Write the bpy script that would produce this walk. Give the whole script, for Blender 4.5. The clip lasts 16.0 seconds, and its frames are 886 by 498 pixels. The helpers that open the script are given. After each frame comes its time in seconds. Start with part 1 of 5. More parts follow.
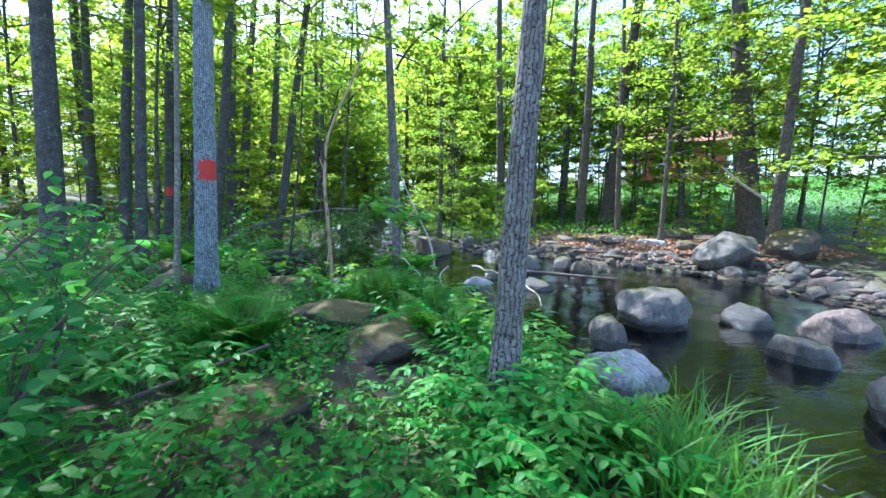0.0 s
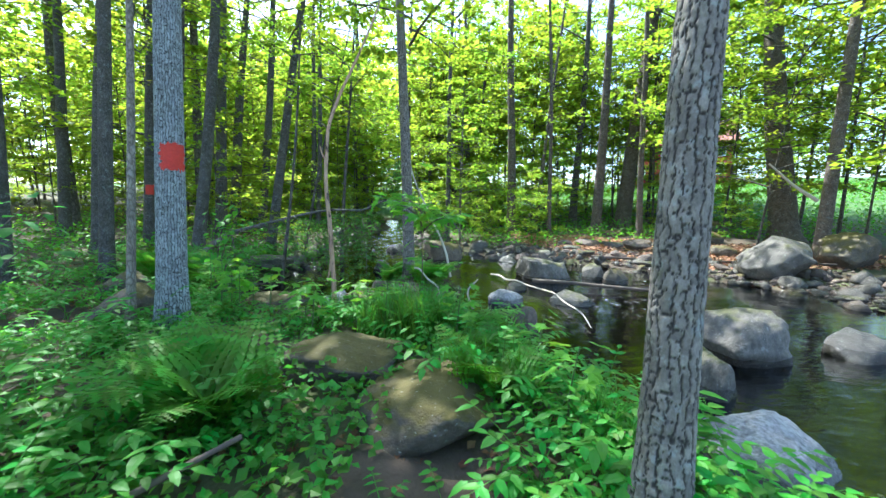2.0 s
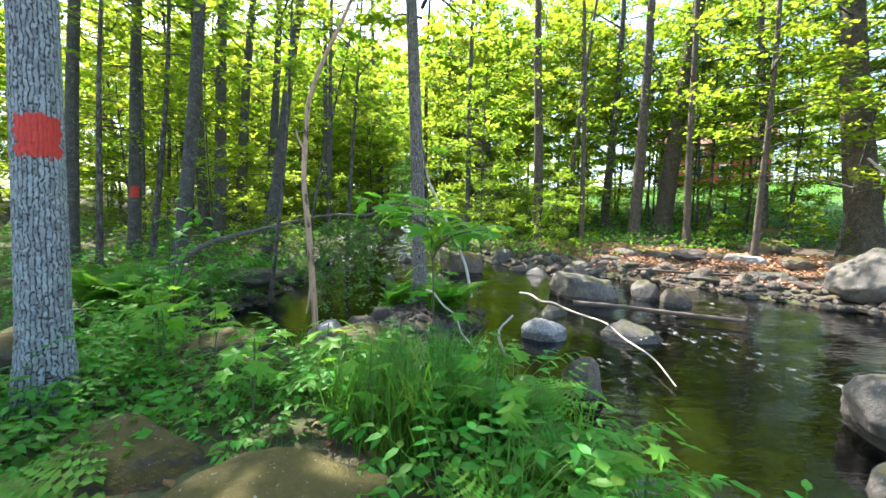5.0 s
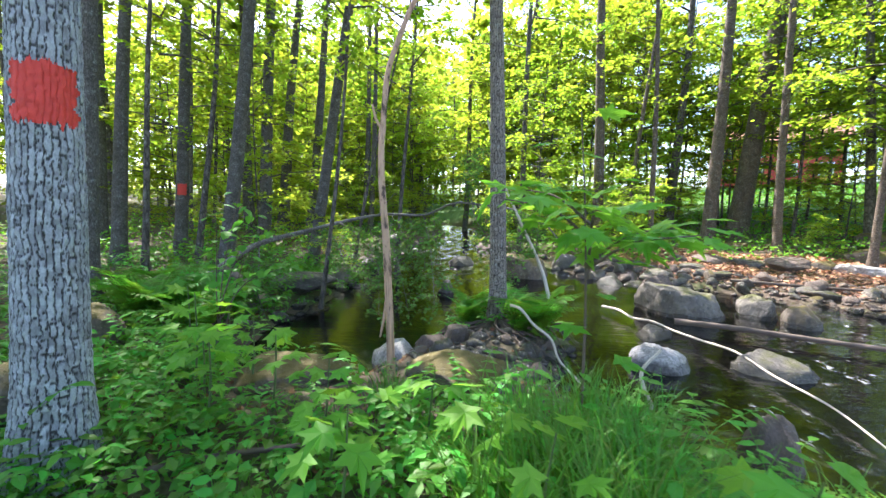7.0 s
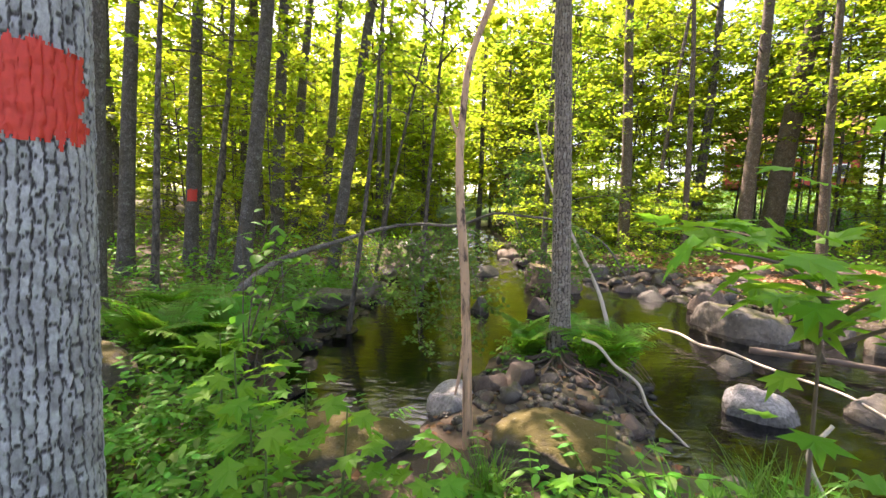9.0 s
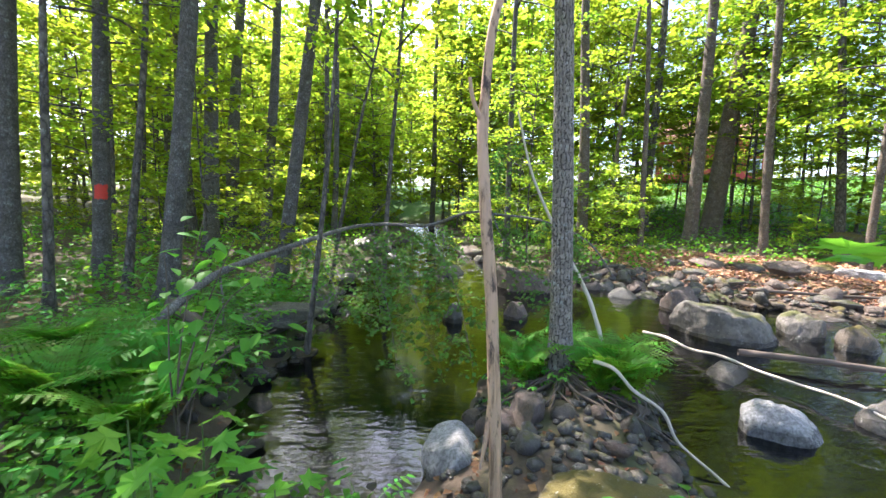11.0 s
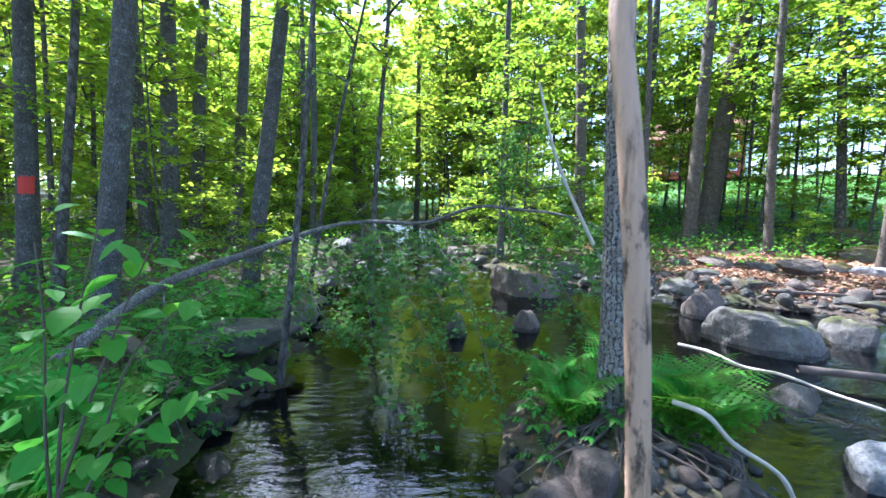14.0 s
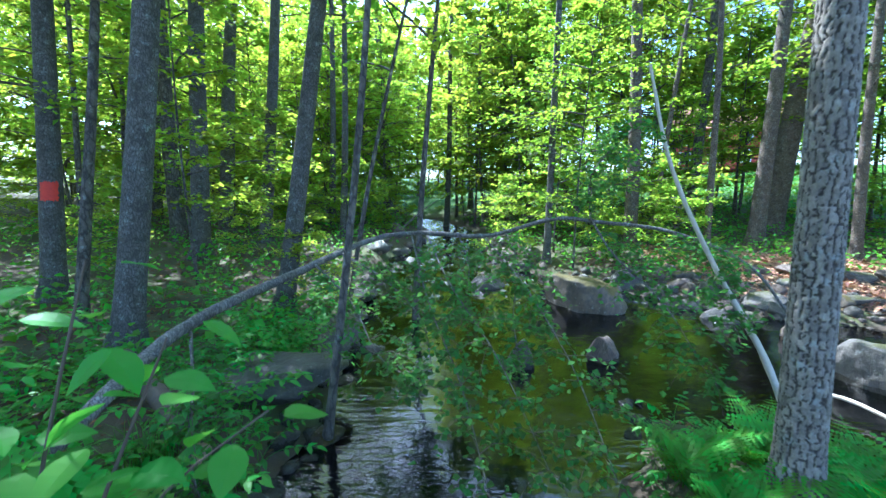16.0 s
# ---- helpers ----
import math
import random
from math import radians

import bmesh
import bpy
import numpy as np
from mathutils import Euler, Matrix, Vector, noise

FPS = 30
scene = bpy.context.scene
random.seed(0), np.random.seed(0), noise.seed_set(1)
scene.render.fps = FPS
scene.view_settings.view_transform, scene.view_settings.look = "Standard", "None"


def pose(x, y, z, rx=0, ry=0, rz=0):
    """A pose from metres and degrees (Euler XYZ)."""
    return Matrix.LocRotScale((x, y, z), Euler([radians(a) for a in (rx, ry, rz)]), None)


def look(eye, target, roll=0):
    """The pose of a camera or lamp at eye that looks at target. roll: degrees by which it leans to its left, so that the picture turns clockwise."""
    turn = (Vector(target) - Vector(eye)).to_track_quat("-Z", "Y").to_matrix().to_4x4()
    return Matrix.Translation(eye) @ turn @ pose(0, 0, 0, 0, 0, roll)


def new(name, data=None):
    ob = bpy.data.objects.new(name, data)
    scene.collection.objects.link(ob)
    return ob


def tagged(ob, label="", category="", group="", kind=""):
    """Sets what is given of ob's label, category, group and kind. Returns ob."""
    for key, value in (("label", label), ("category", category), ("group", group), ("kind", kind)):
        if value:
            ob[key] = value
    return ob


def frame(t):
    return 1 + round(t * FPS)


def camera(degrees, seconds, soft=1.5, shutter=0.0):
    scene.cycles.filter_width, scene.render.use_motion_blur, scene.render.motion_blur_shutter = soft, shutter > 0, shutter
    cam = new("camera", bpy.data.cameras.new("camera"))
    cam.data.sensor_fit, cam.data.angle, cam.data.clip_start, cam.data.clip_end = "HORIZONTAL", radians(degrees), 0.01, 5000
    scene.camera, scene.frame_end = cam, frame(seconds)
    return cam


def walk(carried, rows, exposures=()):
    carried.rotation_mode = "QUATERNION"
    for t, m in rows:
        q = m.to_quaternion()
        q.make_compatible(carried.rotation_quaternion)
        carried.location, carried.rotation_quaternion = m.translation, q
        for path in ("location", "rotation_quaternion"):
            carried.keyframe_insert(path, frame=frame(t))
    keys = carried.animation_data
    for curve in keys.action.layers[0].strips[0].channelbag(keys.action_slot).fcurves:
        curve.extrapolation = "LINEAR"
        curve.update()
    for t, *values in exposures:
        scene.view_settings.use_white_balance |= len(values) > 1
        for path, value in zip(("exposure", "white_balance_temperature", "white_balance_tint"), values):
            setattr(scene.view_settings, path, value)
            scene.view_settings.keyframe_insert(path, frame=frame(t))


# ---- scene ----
cam = camera(97.0, 16.0, soft=1.5, shutter=0.3)
PATH = [
    (0, (-0.033, 0.04, 1.482), (-0.045, 2.04, 1.462), 0.5),
    (0.5, (-0.147, 0.336, 1.489), (-0.166, 2.336, 1.469), 1.0),
    (1, (-0.247, 0.597, 1.49), (-0.267, 2.597, 1.47), 1.3),
    (1.5, (-0.416, 0.986, 1.507), (-0.422, 2.986, 1.485), 1.0),
    (2, (-0.486, 1.291, 1.575), (-0.481, 3.291, 1.564), 0.6),
    (2.5, (-0.483, 1.553, 1.557), (-0.477, 3.553, 1.55), 0.4),
    (3, (-0.46, 1.832, 1.524), (-0.472, 3.832, 1.523), 0.3),
    (3.5, (-0.373, 2.057, 1.675), (-0.403, 4.057, 1.676), 0.3),
    (3.7, (-0.389, 2.122, 1.712), (-0.427, 4.122, 1.718), 0.3),
    (5.8, (-0.672, 3.272, 1.778), (-0.832, 5.265, 1.778), 1.4),
    (6, (-0.739, 3.34, 1.775), (-0.926, 5.332, 1.777), 1.5),
    (6.5, (-1.008, 3.564, 1.784), (-1.231, 5.552, 1.789), 1.6),
    (7, (-1.222, 3.733, 1.811), (-1.469, 5.718, 1.817), 1.7),
    (7.5, (-1.405, 3.929, 1.824), (-1.672, 5.911, 1.829), 1.8),
    (8, (-1.566, 4.083, 1.899), (-1.837, 6.064, 1.898), 1.7),
    (8.5, (-1.766, 4.205, 1.964), (-2.029, 6.187, 1.965), 2.0),
    (8.7, (-1.829, 4.238, 2.005), (-2.092, 6.22, 2.012), 2.0),
    (10.8, (-2.294, 4.88, 2.172), (-2.316, 6.88, 2.145), 0.7),
    (11, (-2.346, 4.985, 2.201), (-2.334, 6.985, 2.176), 0.7),
    (11.5, (-2.425, 5.114, 2.256), (-2.332, 7.112, 2.228), 0.3),
    (12, (-2.454, 5.293, 2.217), (-2.305, 7.287, 2.189), 0.1),
    (12.5, (-2.47, 5.521, 2.195), (-2.305, 7.514, 2.167), 0.0),
    (13, (-2.488, 5.618, 2.182), (-2.329, 7.611, 2.155), 0.0),
    (13.5, (-2.526, 5.732, 2.183), (-2.385, 7.726, 2.157), 0.2),
    (14, (-2.628, 5.964, 2.209), (-2.513, 7.961, 2.184), 0.2),
    (14.5, (-2.709, 6.111, 2.325), (-2.623, 8.109, 2.299), 0.3),
    (15, (-2.822, 6.213, 2.34), (-2.76, 8.212, 2.31), 0.4),
    (15.5, (-2.994, 6.522, 2.347), (-2.963, 8.522, 2.304), 0.5),
    (16, (-3.107, 6.784, 2.493), (-3.103, 8.783, 2.429), 0.3),
]
# (seconds, stops, kelvin, tint)
EXPOSURES = [
    (0.0, 1.85, 4968, 12), (0.5, 1.90, 5336, 16), (1.5, 1.95, 5612, 6), (2.5, 1.95, 5244, 3), (3.5, 2.10, 6348, 17), (6.0, 2.10, 5943, 8), (7.0, 2.20, 6031, 16),
    (8.5, 2.15, 7604, 30), (11.0, 2.25, 6118, 18), (12.5, 2.15, 5244, 14), (14.5, 2.20, 4982, 17), (16.0, 2.20, 4720, 7)]
LEVEL = pose(0, 0, 1.72, -5.5) @ pose(0, 0, -1.5)
walk(cam, [(t, LEVEL @ look(eye, target, roll)) for t, eye, target, roll in PATH], EXPOSURES)

# ---- world and sun ----
SUN_AZ, SUN_EL = -36.0, 54.0      # degrees right of +y, and above the horizon
world = bpy.data.worlds.new("sky")
scene.world = world
world.use_nodes = True
wn = world.node_tree
sky = wn.nodes.new("ShaderNodeTexSky")
sky.sky_type, sky.sun_disc = "NISHITA", False
sky.sun_elevation, sky.sun_rotation = radians(SUN_EL), radians(SUN_AZ)
sky.dust_density = 2.0
wn.links.new(sky.outputs[0], wn.nodes["Background"].inputs[0])
wn.nodes["Background"].inputs[1].default_value = 0.15
sun = new("sun", bpy.data.lights.new("sun", "SUN"))
sun.data.energy, sun.data.angle, sun.data.color = 5.0, radians(0.55), (1.0, 0.93, 0.8)
to_sun = Vector((math.sin(radians(SUN_AZ)) * math.cos(radians(SUN_EL)), math.cos(radians(SUN_AZ)) * math.cos(radians(SUN_EL)), math.sin(radians(SUN_EL))))
sun.matrix_world = look((0, 0, 40), tuple(Vector((0, 0, 40)) - to_sun))

rng = np.random.default_rng(7)


# ---- materials ----
def mat(name, rough=0.8):
    m = bpy.data.materials.new(name)
    m.use_nodes = True
    b = m.node_tree.nodes["Principled BSDF"]
    b.inputs["Roughness"].default_value = rough
    return m, m.node_tree, b


def node(nt, kind, **values):
    n = nt.nodes.new("ShaderNode" + kind)
    for key, v in values.items():
        n.inputs[key.replace("_", " ")].default_value = v
    return n


def coords(nt, scale=(1, 1, 1), source="Object"):
    tc = nt.nodes.new("ShaderNodeTexCoord")
    mp = nt.nodes.new("ShaderNodeMapping")
    mp.inputs["Scale"].default_value = scale
    nt.links.new(tc.outputs[source], mp.inputs[0])
    return mp.outputs[0]


def ramp(nt, fac, *stops):
    r = nt.nodes.new("ShaderNodeValToRGB")
    e = r.color_ramp.elements
    while len(e) < len(stops):
        e.new(0.5)
    for el, (p, c) in zip(e, stops):
        el.position, el.color = p, (*c, 1) if len(c) == 3 else c
    nt.links.new(fac, r.inputs[0])
    return r.outputs[0]


def mix(nt, fac, a, b, blend="MIX"):
    n = nt.nodes.new("ShaderNodeMix")
    n.data_type, n.blend_type = "RGBA", blend
    for sock, v in ((n.inputs[0], fac), (n.inputs[6], a), (n.inputs[7], b)):
        if isinstance(v, (int, float)):
            sock.default_value = v
        elif isinstance(v, tuple):
            sock.default_value = (*v, 1)
        else:
            nt.links.new(v, sock)
    return n.outputs[2]


def noise_tex(nt, vec, scale, detail=4, rough=0.55):
    n = node(nt, "TexNoise", Scale=scale, Detail=detail, Roughness=rough)
    nt.links.new(vec, n.inputs["Vector"])
    return n.outputs["Fac"]


def bump(nt, b, height, strength, distance):
    n = node(nt, "Bump", Strength=strength, Distance=distance)
    nt.links.new(height, n.inputs["Height"])
    nt.links.new(n.outputs[0], b.inputs["Normal"])


def bark_material(name, dark, mid, pale, fissure=18.0, relief=0.012, seams=False):
    """Plated bark. seams: the plates' edges are told by the mesh, in the attribute "seam"; else by a cell texture."""
    m, nt, b = mat(name, 0.9)
    v = coords(nt, (1, 1, 0.4))
    if seams:
        at = nt.nodes.new("ShaderNodeAttribute")
        at.attribute_name = "seam"
        plates = ramp(nt, at.outputs["Fac"], (0.0, (0, 0, 0)), (0.55, (0.3, 0.3, 0.3)), (0.95, (1, 1, 1)))
    else:
        vor = node(nt, "TexVoronoi", Scale=fissure)
        vor.feature = "DISTANCE_TO_EDGE"
        warp = mix(nt, 0.09, v, node_color(nt, v, 14.0), "ADD")
        nt.links.new(warp, vor.inputs["Vector"])
        plates = ramp(nt, vor.outputs[0], (0.0, (0.1, 0.1, 0.1)), (0.1, (0.6, 0.6, 0.6)), (0.35, (1, 1, 1)))
    blotch = ramp(nt, noise_tex(nt, coords(nt), 6.0, 6, 0.65), (0.35, (0, 0, 0)), (0.62, (1, 1, 1)))
    fine = noise_tex(nt, coords(nt, (1, 1, 0.5)), 85.0, 6, 0.7)
    c = mix(nt, blotch, mid, pale)
    if seams:
        tone = nt.nodes.new("ShaderNodeAttribute")
        tone.attribute_name = "tone"
        c = mix(nt, 0.6, c, mix(nt, tone.outputs["Fac"], tuple(k * 0.55 for k in mid), pale))
    c = mix(nt, ramp(nt, fine, (0.35, (0, 0, 0)), (0.65, (1, 1, 1))), mix(nt, 0.45, c, dark), c)
    lich = ramp(nt, noise_tex(nt, coords(nt), 13.0, 6, 0.7), (0.55, (0, 0, 0)), (0.63, (1, 1, 1)))
    c = mix(nt, mult(nt, lich, 0.4), c, (0.38, 0.41, 0.39))
    c = mix(nt, plates, dark, c)
    nt.links.new(c, b.inputs["Base Color"])
    bump(nt, b, mix(nt, 0.35, plates, fine), 0.9, relief)
    return m


def node_color(nt, vec, scale):
    n = node(nt, "TexNoise", Scale=scale, Detail=3)
    nt.links.new(vec, n.inputs["Vector"])
    return n.outputs["Color"]


def mult(nt, a, k):
    n = nt.nodes.new("ShaderNodeMath")
    n.operation = "MULTIPLY"
    nt.links.new(a, n.inputs[0])
    n.inputs[1].default_value = k
    return n.outputs[0]


def leaf_material(name, front, glow, share=0.5, gloss=0.52, shine=0.3):
    """Thin leaves: a waxy face, and light that comes through them."""
    m, nt, b = mat(name, gloss)
    b.inputs["Specular IOR Level"].default_value = shine
    geo = nt.nodes.new("ShaderNodeNewGeometry")
    info = nt.nodes.new("ShaderNodeObjectInfo")
    hsv = node(nt, "HueSaturation", Color=(*front, 1))
    hsv2 = node(nt, "HueSaturation", Color=(*glow, 1))
    add = nt.nodes.new("ShaderNodeMath")
    add.operation = "ADD"
    nt.links.new(mult(nt, geo.outputs["Random Per Island"], 0.045), add.inputs[0])
    nt.links.new(mult(nt, info.outputs["Random"], 0.03), add.inputs[1])
    off = nt.nodes.new("ShaderNodeMath")
    off.operation = "ADD"
    nt.links.new(add.outputs[0], off.inputs[0])
    off.inputs[1].default_value = 0.463
    val = nt.nodes.new("ShaderNodeMapRange")
    val.inputs["To Min"].default_value, val.inputs["To Max"].default_value = 0.65, 1.35
    nt.links.new(geo.outputs["Random Per Island"], val.inputs["Value"])
    for h in (hsv, hsv2):
        nt.links.new(off.outputs[0], h.inputs["Hue"])
        nt.links.new(val.outputs[0], h.inputs["Value"])
    nt.links.new(hsv.outputs[0], b.inputs["Base Color"])
    tr = nt.nodes.new("ShaderNodeBsdfTranslucent")
    nt.links.new(hsv2.outputs[0], tr.inputs[0])
    ms = nt.nodes.new("ShaderNodeMixShader")
    ms.inputs[0].default_value = share
    nt.links.new(b.outputs[0], ms.inputs[1])
    nt.links.new(tr.outputs[0], ms.inputs[2])
    nt.links.new(ms.outputs[0], nt.nodes["Material Output"].inputs[0])
    return m


def rock_material(name, a, b_, moss, moss_from=0.55, wet=False):
    m, nt, b = mat(name, 0.75)
    v = coords(nt)
    n1, n2, n3 = noise_tex(nt, v, 3.5, 6), noise_tex(nt, v, 26.0, 6, 0.65), noise_tex(nt, v, 120.0, 3)
    c = mix(nt, ramp(nt, n1, (0.35, (0, 0, 0)), (0.65, (1, 1, 1))), a, b_)
    c = mix(nt, ramp(nt, n2, (0.34, (0, 0, 0)), (0.62, (1, 1, 1))), mix(nt, 0.7, c, (0.045, 0.04, 0.035)), c)
    spots = ramp(nt, noise_tex(nt, v, 14.0, 5, 0.7), (0.62, (0, 0, 0)), (0.68, (1, 1, 1)))
    c = mix(nt, mult(nt, spots, 0.45), c, (0.36, 0.36, 0.33))
    geo = nt.nodes.new("ShaderNodeNewGeometry")
    sep = nt.nodes.new("ShaderNodeSeparateXYZ")
    nt.links.new(geo.outputs["Normal"], sep.inputs[0])
    up = nt.nodes.new("ShaderNodeMath")
    up.operation = "MULTIPLY"
    nt.links.new(sep.outputs["Z"], up.inputs[0])
    nt.links.new(noise_tex(nt, v, 2.6, 6, 0.65), up.inputs[1])
    cover = ramp(nt, up.outputs[0], (moss_from - 0.08, (0, 0, 0)), (moss_from + 0.06, (1, 1, 1)))
    mossc = mix(nt, n2, moss, tuple(k * 0.45 for k in moss))
    c = mix(nt, cover, c, mossc)
    specks = ramp(nt, noise_tex(nt, v, 42.0, 3, 0.6), (0.66, (0, 0, 0)), (0.7, (1, 1, 1)))
    c = mix(nt, mult(nt, specks, 0.6), c, (0.42, 0.42, 0.38))
    nt.links.new(c, b.inputs["Base Color"])
    bump(nt, b, mix(nt, 0.35, n2, n3), 0.9, 0.035)
    # the foot that the stream keeps wet
    pos = nt.nodes.new("ShaderNodeSeparateXYZ")
    nt.links.new(geo.outputs["Position"], pos.inputs[0])
    line = nt.nodes.new("ShaderNodeMath")
    line.operation = "MULTIPLY_ADD"
    nt.links.new(noise_tex(nt, v, 5.0, 4), line.inputs[0])
    line.inputs[1].default_value = -0.12
    nt.links.new(pos.outputs["Z"], line.inputs[2])
    damp = ramp(nt, line.outputs[0], (0.0, (1, 1, 1)), (0.05, (0, 0, 0)))
    nt.links.new(mix(nt, damp, c, mix(nt, 0.6, c, (0.02, 0.017, 0.012))), b.inputs["Base Color"])
    nt.links.new(mix(nt, damp, (0.35,) * 3 if wet else (0.75,) * 3, (0.2,) * 3), b.inputs["Roughness"])
    return m


BARK_NEAR = bark_material("bark_plated_grey", (0.035, 0.031, 0.03), (0.27, 0.27, 0.275), (0.52, 0.54, 0.56), 30, 0.006, True)
BARK_NEAR_BROWN = bark_material("bark_plated_brown", (0.03, 0.023, 0.018), (0.19, 0.155, 0.13), (0.36, 0.31, 0.26), 30, 0.006, True)
BARK = bark_material("bark_grey", (0.03, 0.026, 0.023), (0.095, 0.08, 0.068), (0.2, 0.18, 0.165), 42, 0.006)
BARK_BROWN = bark_material("bark_brown", (0.03, 0.022, 0.018), (0.13, 0.09, 0.065), (0.26, 0.2, 0.15), 36, 0.006)
BARK_PALE = bark_material("bark_pale", (0.1, 0.08, 0.06), (0.27, 0.22, 0.17), (0.42, 0.36, 0.3), 30, 0.004)
BARK_FAR = bark_material("bark_far", (0.025, 0.021, 0.018), (0.11, 0.088, 0.07), (0.2, 0.17, 0.145), 12)
LEAF_MAPLE = leaf_material("leaf_maple", (0.06, 0.13, 0.012), (0.36, 0.48, 0.028), 0.66, 0.6, 0.25)
LEAF_TALL = leaf_material("leaf_canopy", (0.055, 0.12, 0.014), (0.26, 0.4, 0.03), 0.62, 0.6, 0.25)
LEAF_HERB = leaf_material("leaf_herb", (0.08, 0.24, 0.025), (0.18, 0.44, 0.04), 0.42, 0.5)
LEAF_FERN = leaf_material("leaf_fern", (0.085, 0.24, 0.02), (0.2, 0.46, 0.03), 0.45, 0.55)
LEAF_SHRUB = leaf_material("leaf_shrub", (0.055, 0.17, 0.035), (0.13, 0.35, 0.05), 0.5, 0.75)
# sunlight painted into the leaf colour of the far and low crowns
LEAF_SUNLIT_PAINT = leaf_material("leaf_sunlit_paint", (0.1, 0.19, 0.02), (0.46, 0.58, 0.045), 0.66, 0.6, 0.2)
LEAF_SEEDLING = leaf_material("leaf_seedling", (0.12, 0.3, 0.025), (0.26, 0.5, 0.035), 0.48, 0.5)
LEAF_TRAIL = leaf_material("leaf_trailing", (0.075, 0.16, 0.04), (0.16, 0.32, 0.05), 0.45, 0.8, 0.1)
# dry litter, its colour raised to stand in for sun on the bank
LEAF_DRY_LIT = leaf_material("leaf_dry_lit", (0.46, 0.28, 0.16), (0.2, 0.11, 0.04), 0.15, 0.8)
LEAF_GRASS = leaf_material("leaf_grass", (0.085, 0.22, 0.025), (0.16, 0.38, 0.03), 0.4, 0.45)
LEAF_LITTER = leaf_material("leaf_litter", (0.16, 0.085, 0.04), (0.12, 0.06, 0.02), 0.15, 0.8)
ROCK = rock_material("rock_grey", (0.09, 0.08, 0.07), (0.19, 0.165, 0.14), (0.1, 0.1, 0.02), 0.48)
ROCK_MOSS = rock_material("rock_mossy", (0.09, 0.07, 0.05), (0.16, 0.12, 0.085), (0.13, 0.1, 0.015), 0.36)
ROCK_WHITE = rock_material("rock_pale", (0.3, 0.29, 0.29), (0.48, 0.46, 0.45), (0.12, 0.11, 0.03), 0.66)
ROCK_RED = rock_material("rock_ruddy", (0.11, 0.075, 0.06), (0.21, 0.15, 0.12), (0.1, 0.09, 0.02), 0.6)
ROCK_DARK = rock_material("rock_wet_dark", (0.05, 0.045, 0.038), (0.11, 0.095, 0.08), (0.06, 0.06, 0.015), 0.56, True)


def soil_material():
    m, nt, b = mat("forest_soil", 0.95)
    v = coords(nt)
    n1, n2, n3 = noise_tex(nt, v, 0.7, 5), noise_tex(nt, v, 9.0, 6, 0.65), noise_tex(nt, v, 45.0, 4)
    c = mix(nt, n2, (0.022, 0.016, 0.01), (0.075, 0.052, 0.034))
    c = mix(nt, ramp(nt, n1, (0.45, (0, 0, 0)), (0.6, (1, 1, 1))), c, mix(nt, n2, (0.03, 0.05, 0.012), (0.07, 0.1, 0.02)))
    c = mix(nt, mult(nt, n3, 0.35), c, (0.17, 0.12, 0.08))
    # the open meadow beyond the wood
    sep = nt.nodes.new("ShaderNodeSeparateXYZ")
    nt.links.new(v, sep.inputs[0])
    add = nt.nodes.new("ShaderNodeMath")
    add.operation = "MULTIPLY_ADD"
    nt.links.new(sep.outputs["X"], add.inputs[0])
    add.inputs[1].default_value = 0.75
    nt.links.new(sep.outputs["Y"], add.inputs[2])
    far = nt.nodes.new("ShaderNodeMapRange")
    far.inputs["From Min"].default_value, far.inputs["From Max"].default_value = 30.0, 34.0
    nt.links.new(add.outputs[0], far.inputs["Value"])
    c = mix(nt, far.outputs[0], c, mix(nt, n2, (0.04, 0.1, 0.02), (0.08, 0.16, 0.035)))
    nt.links.new(c, b.inputs["Base Color"])
    bump(nt, b, mix(nt, 0.4, n2, n3), 0.8, 0.03)
    return m


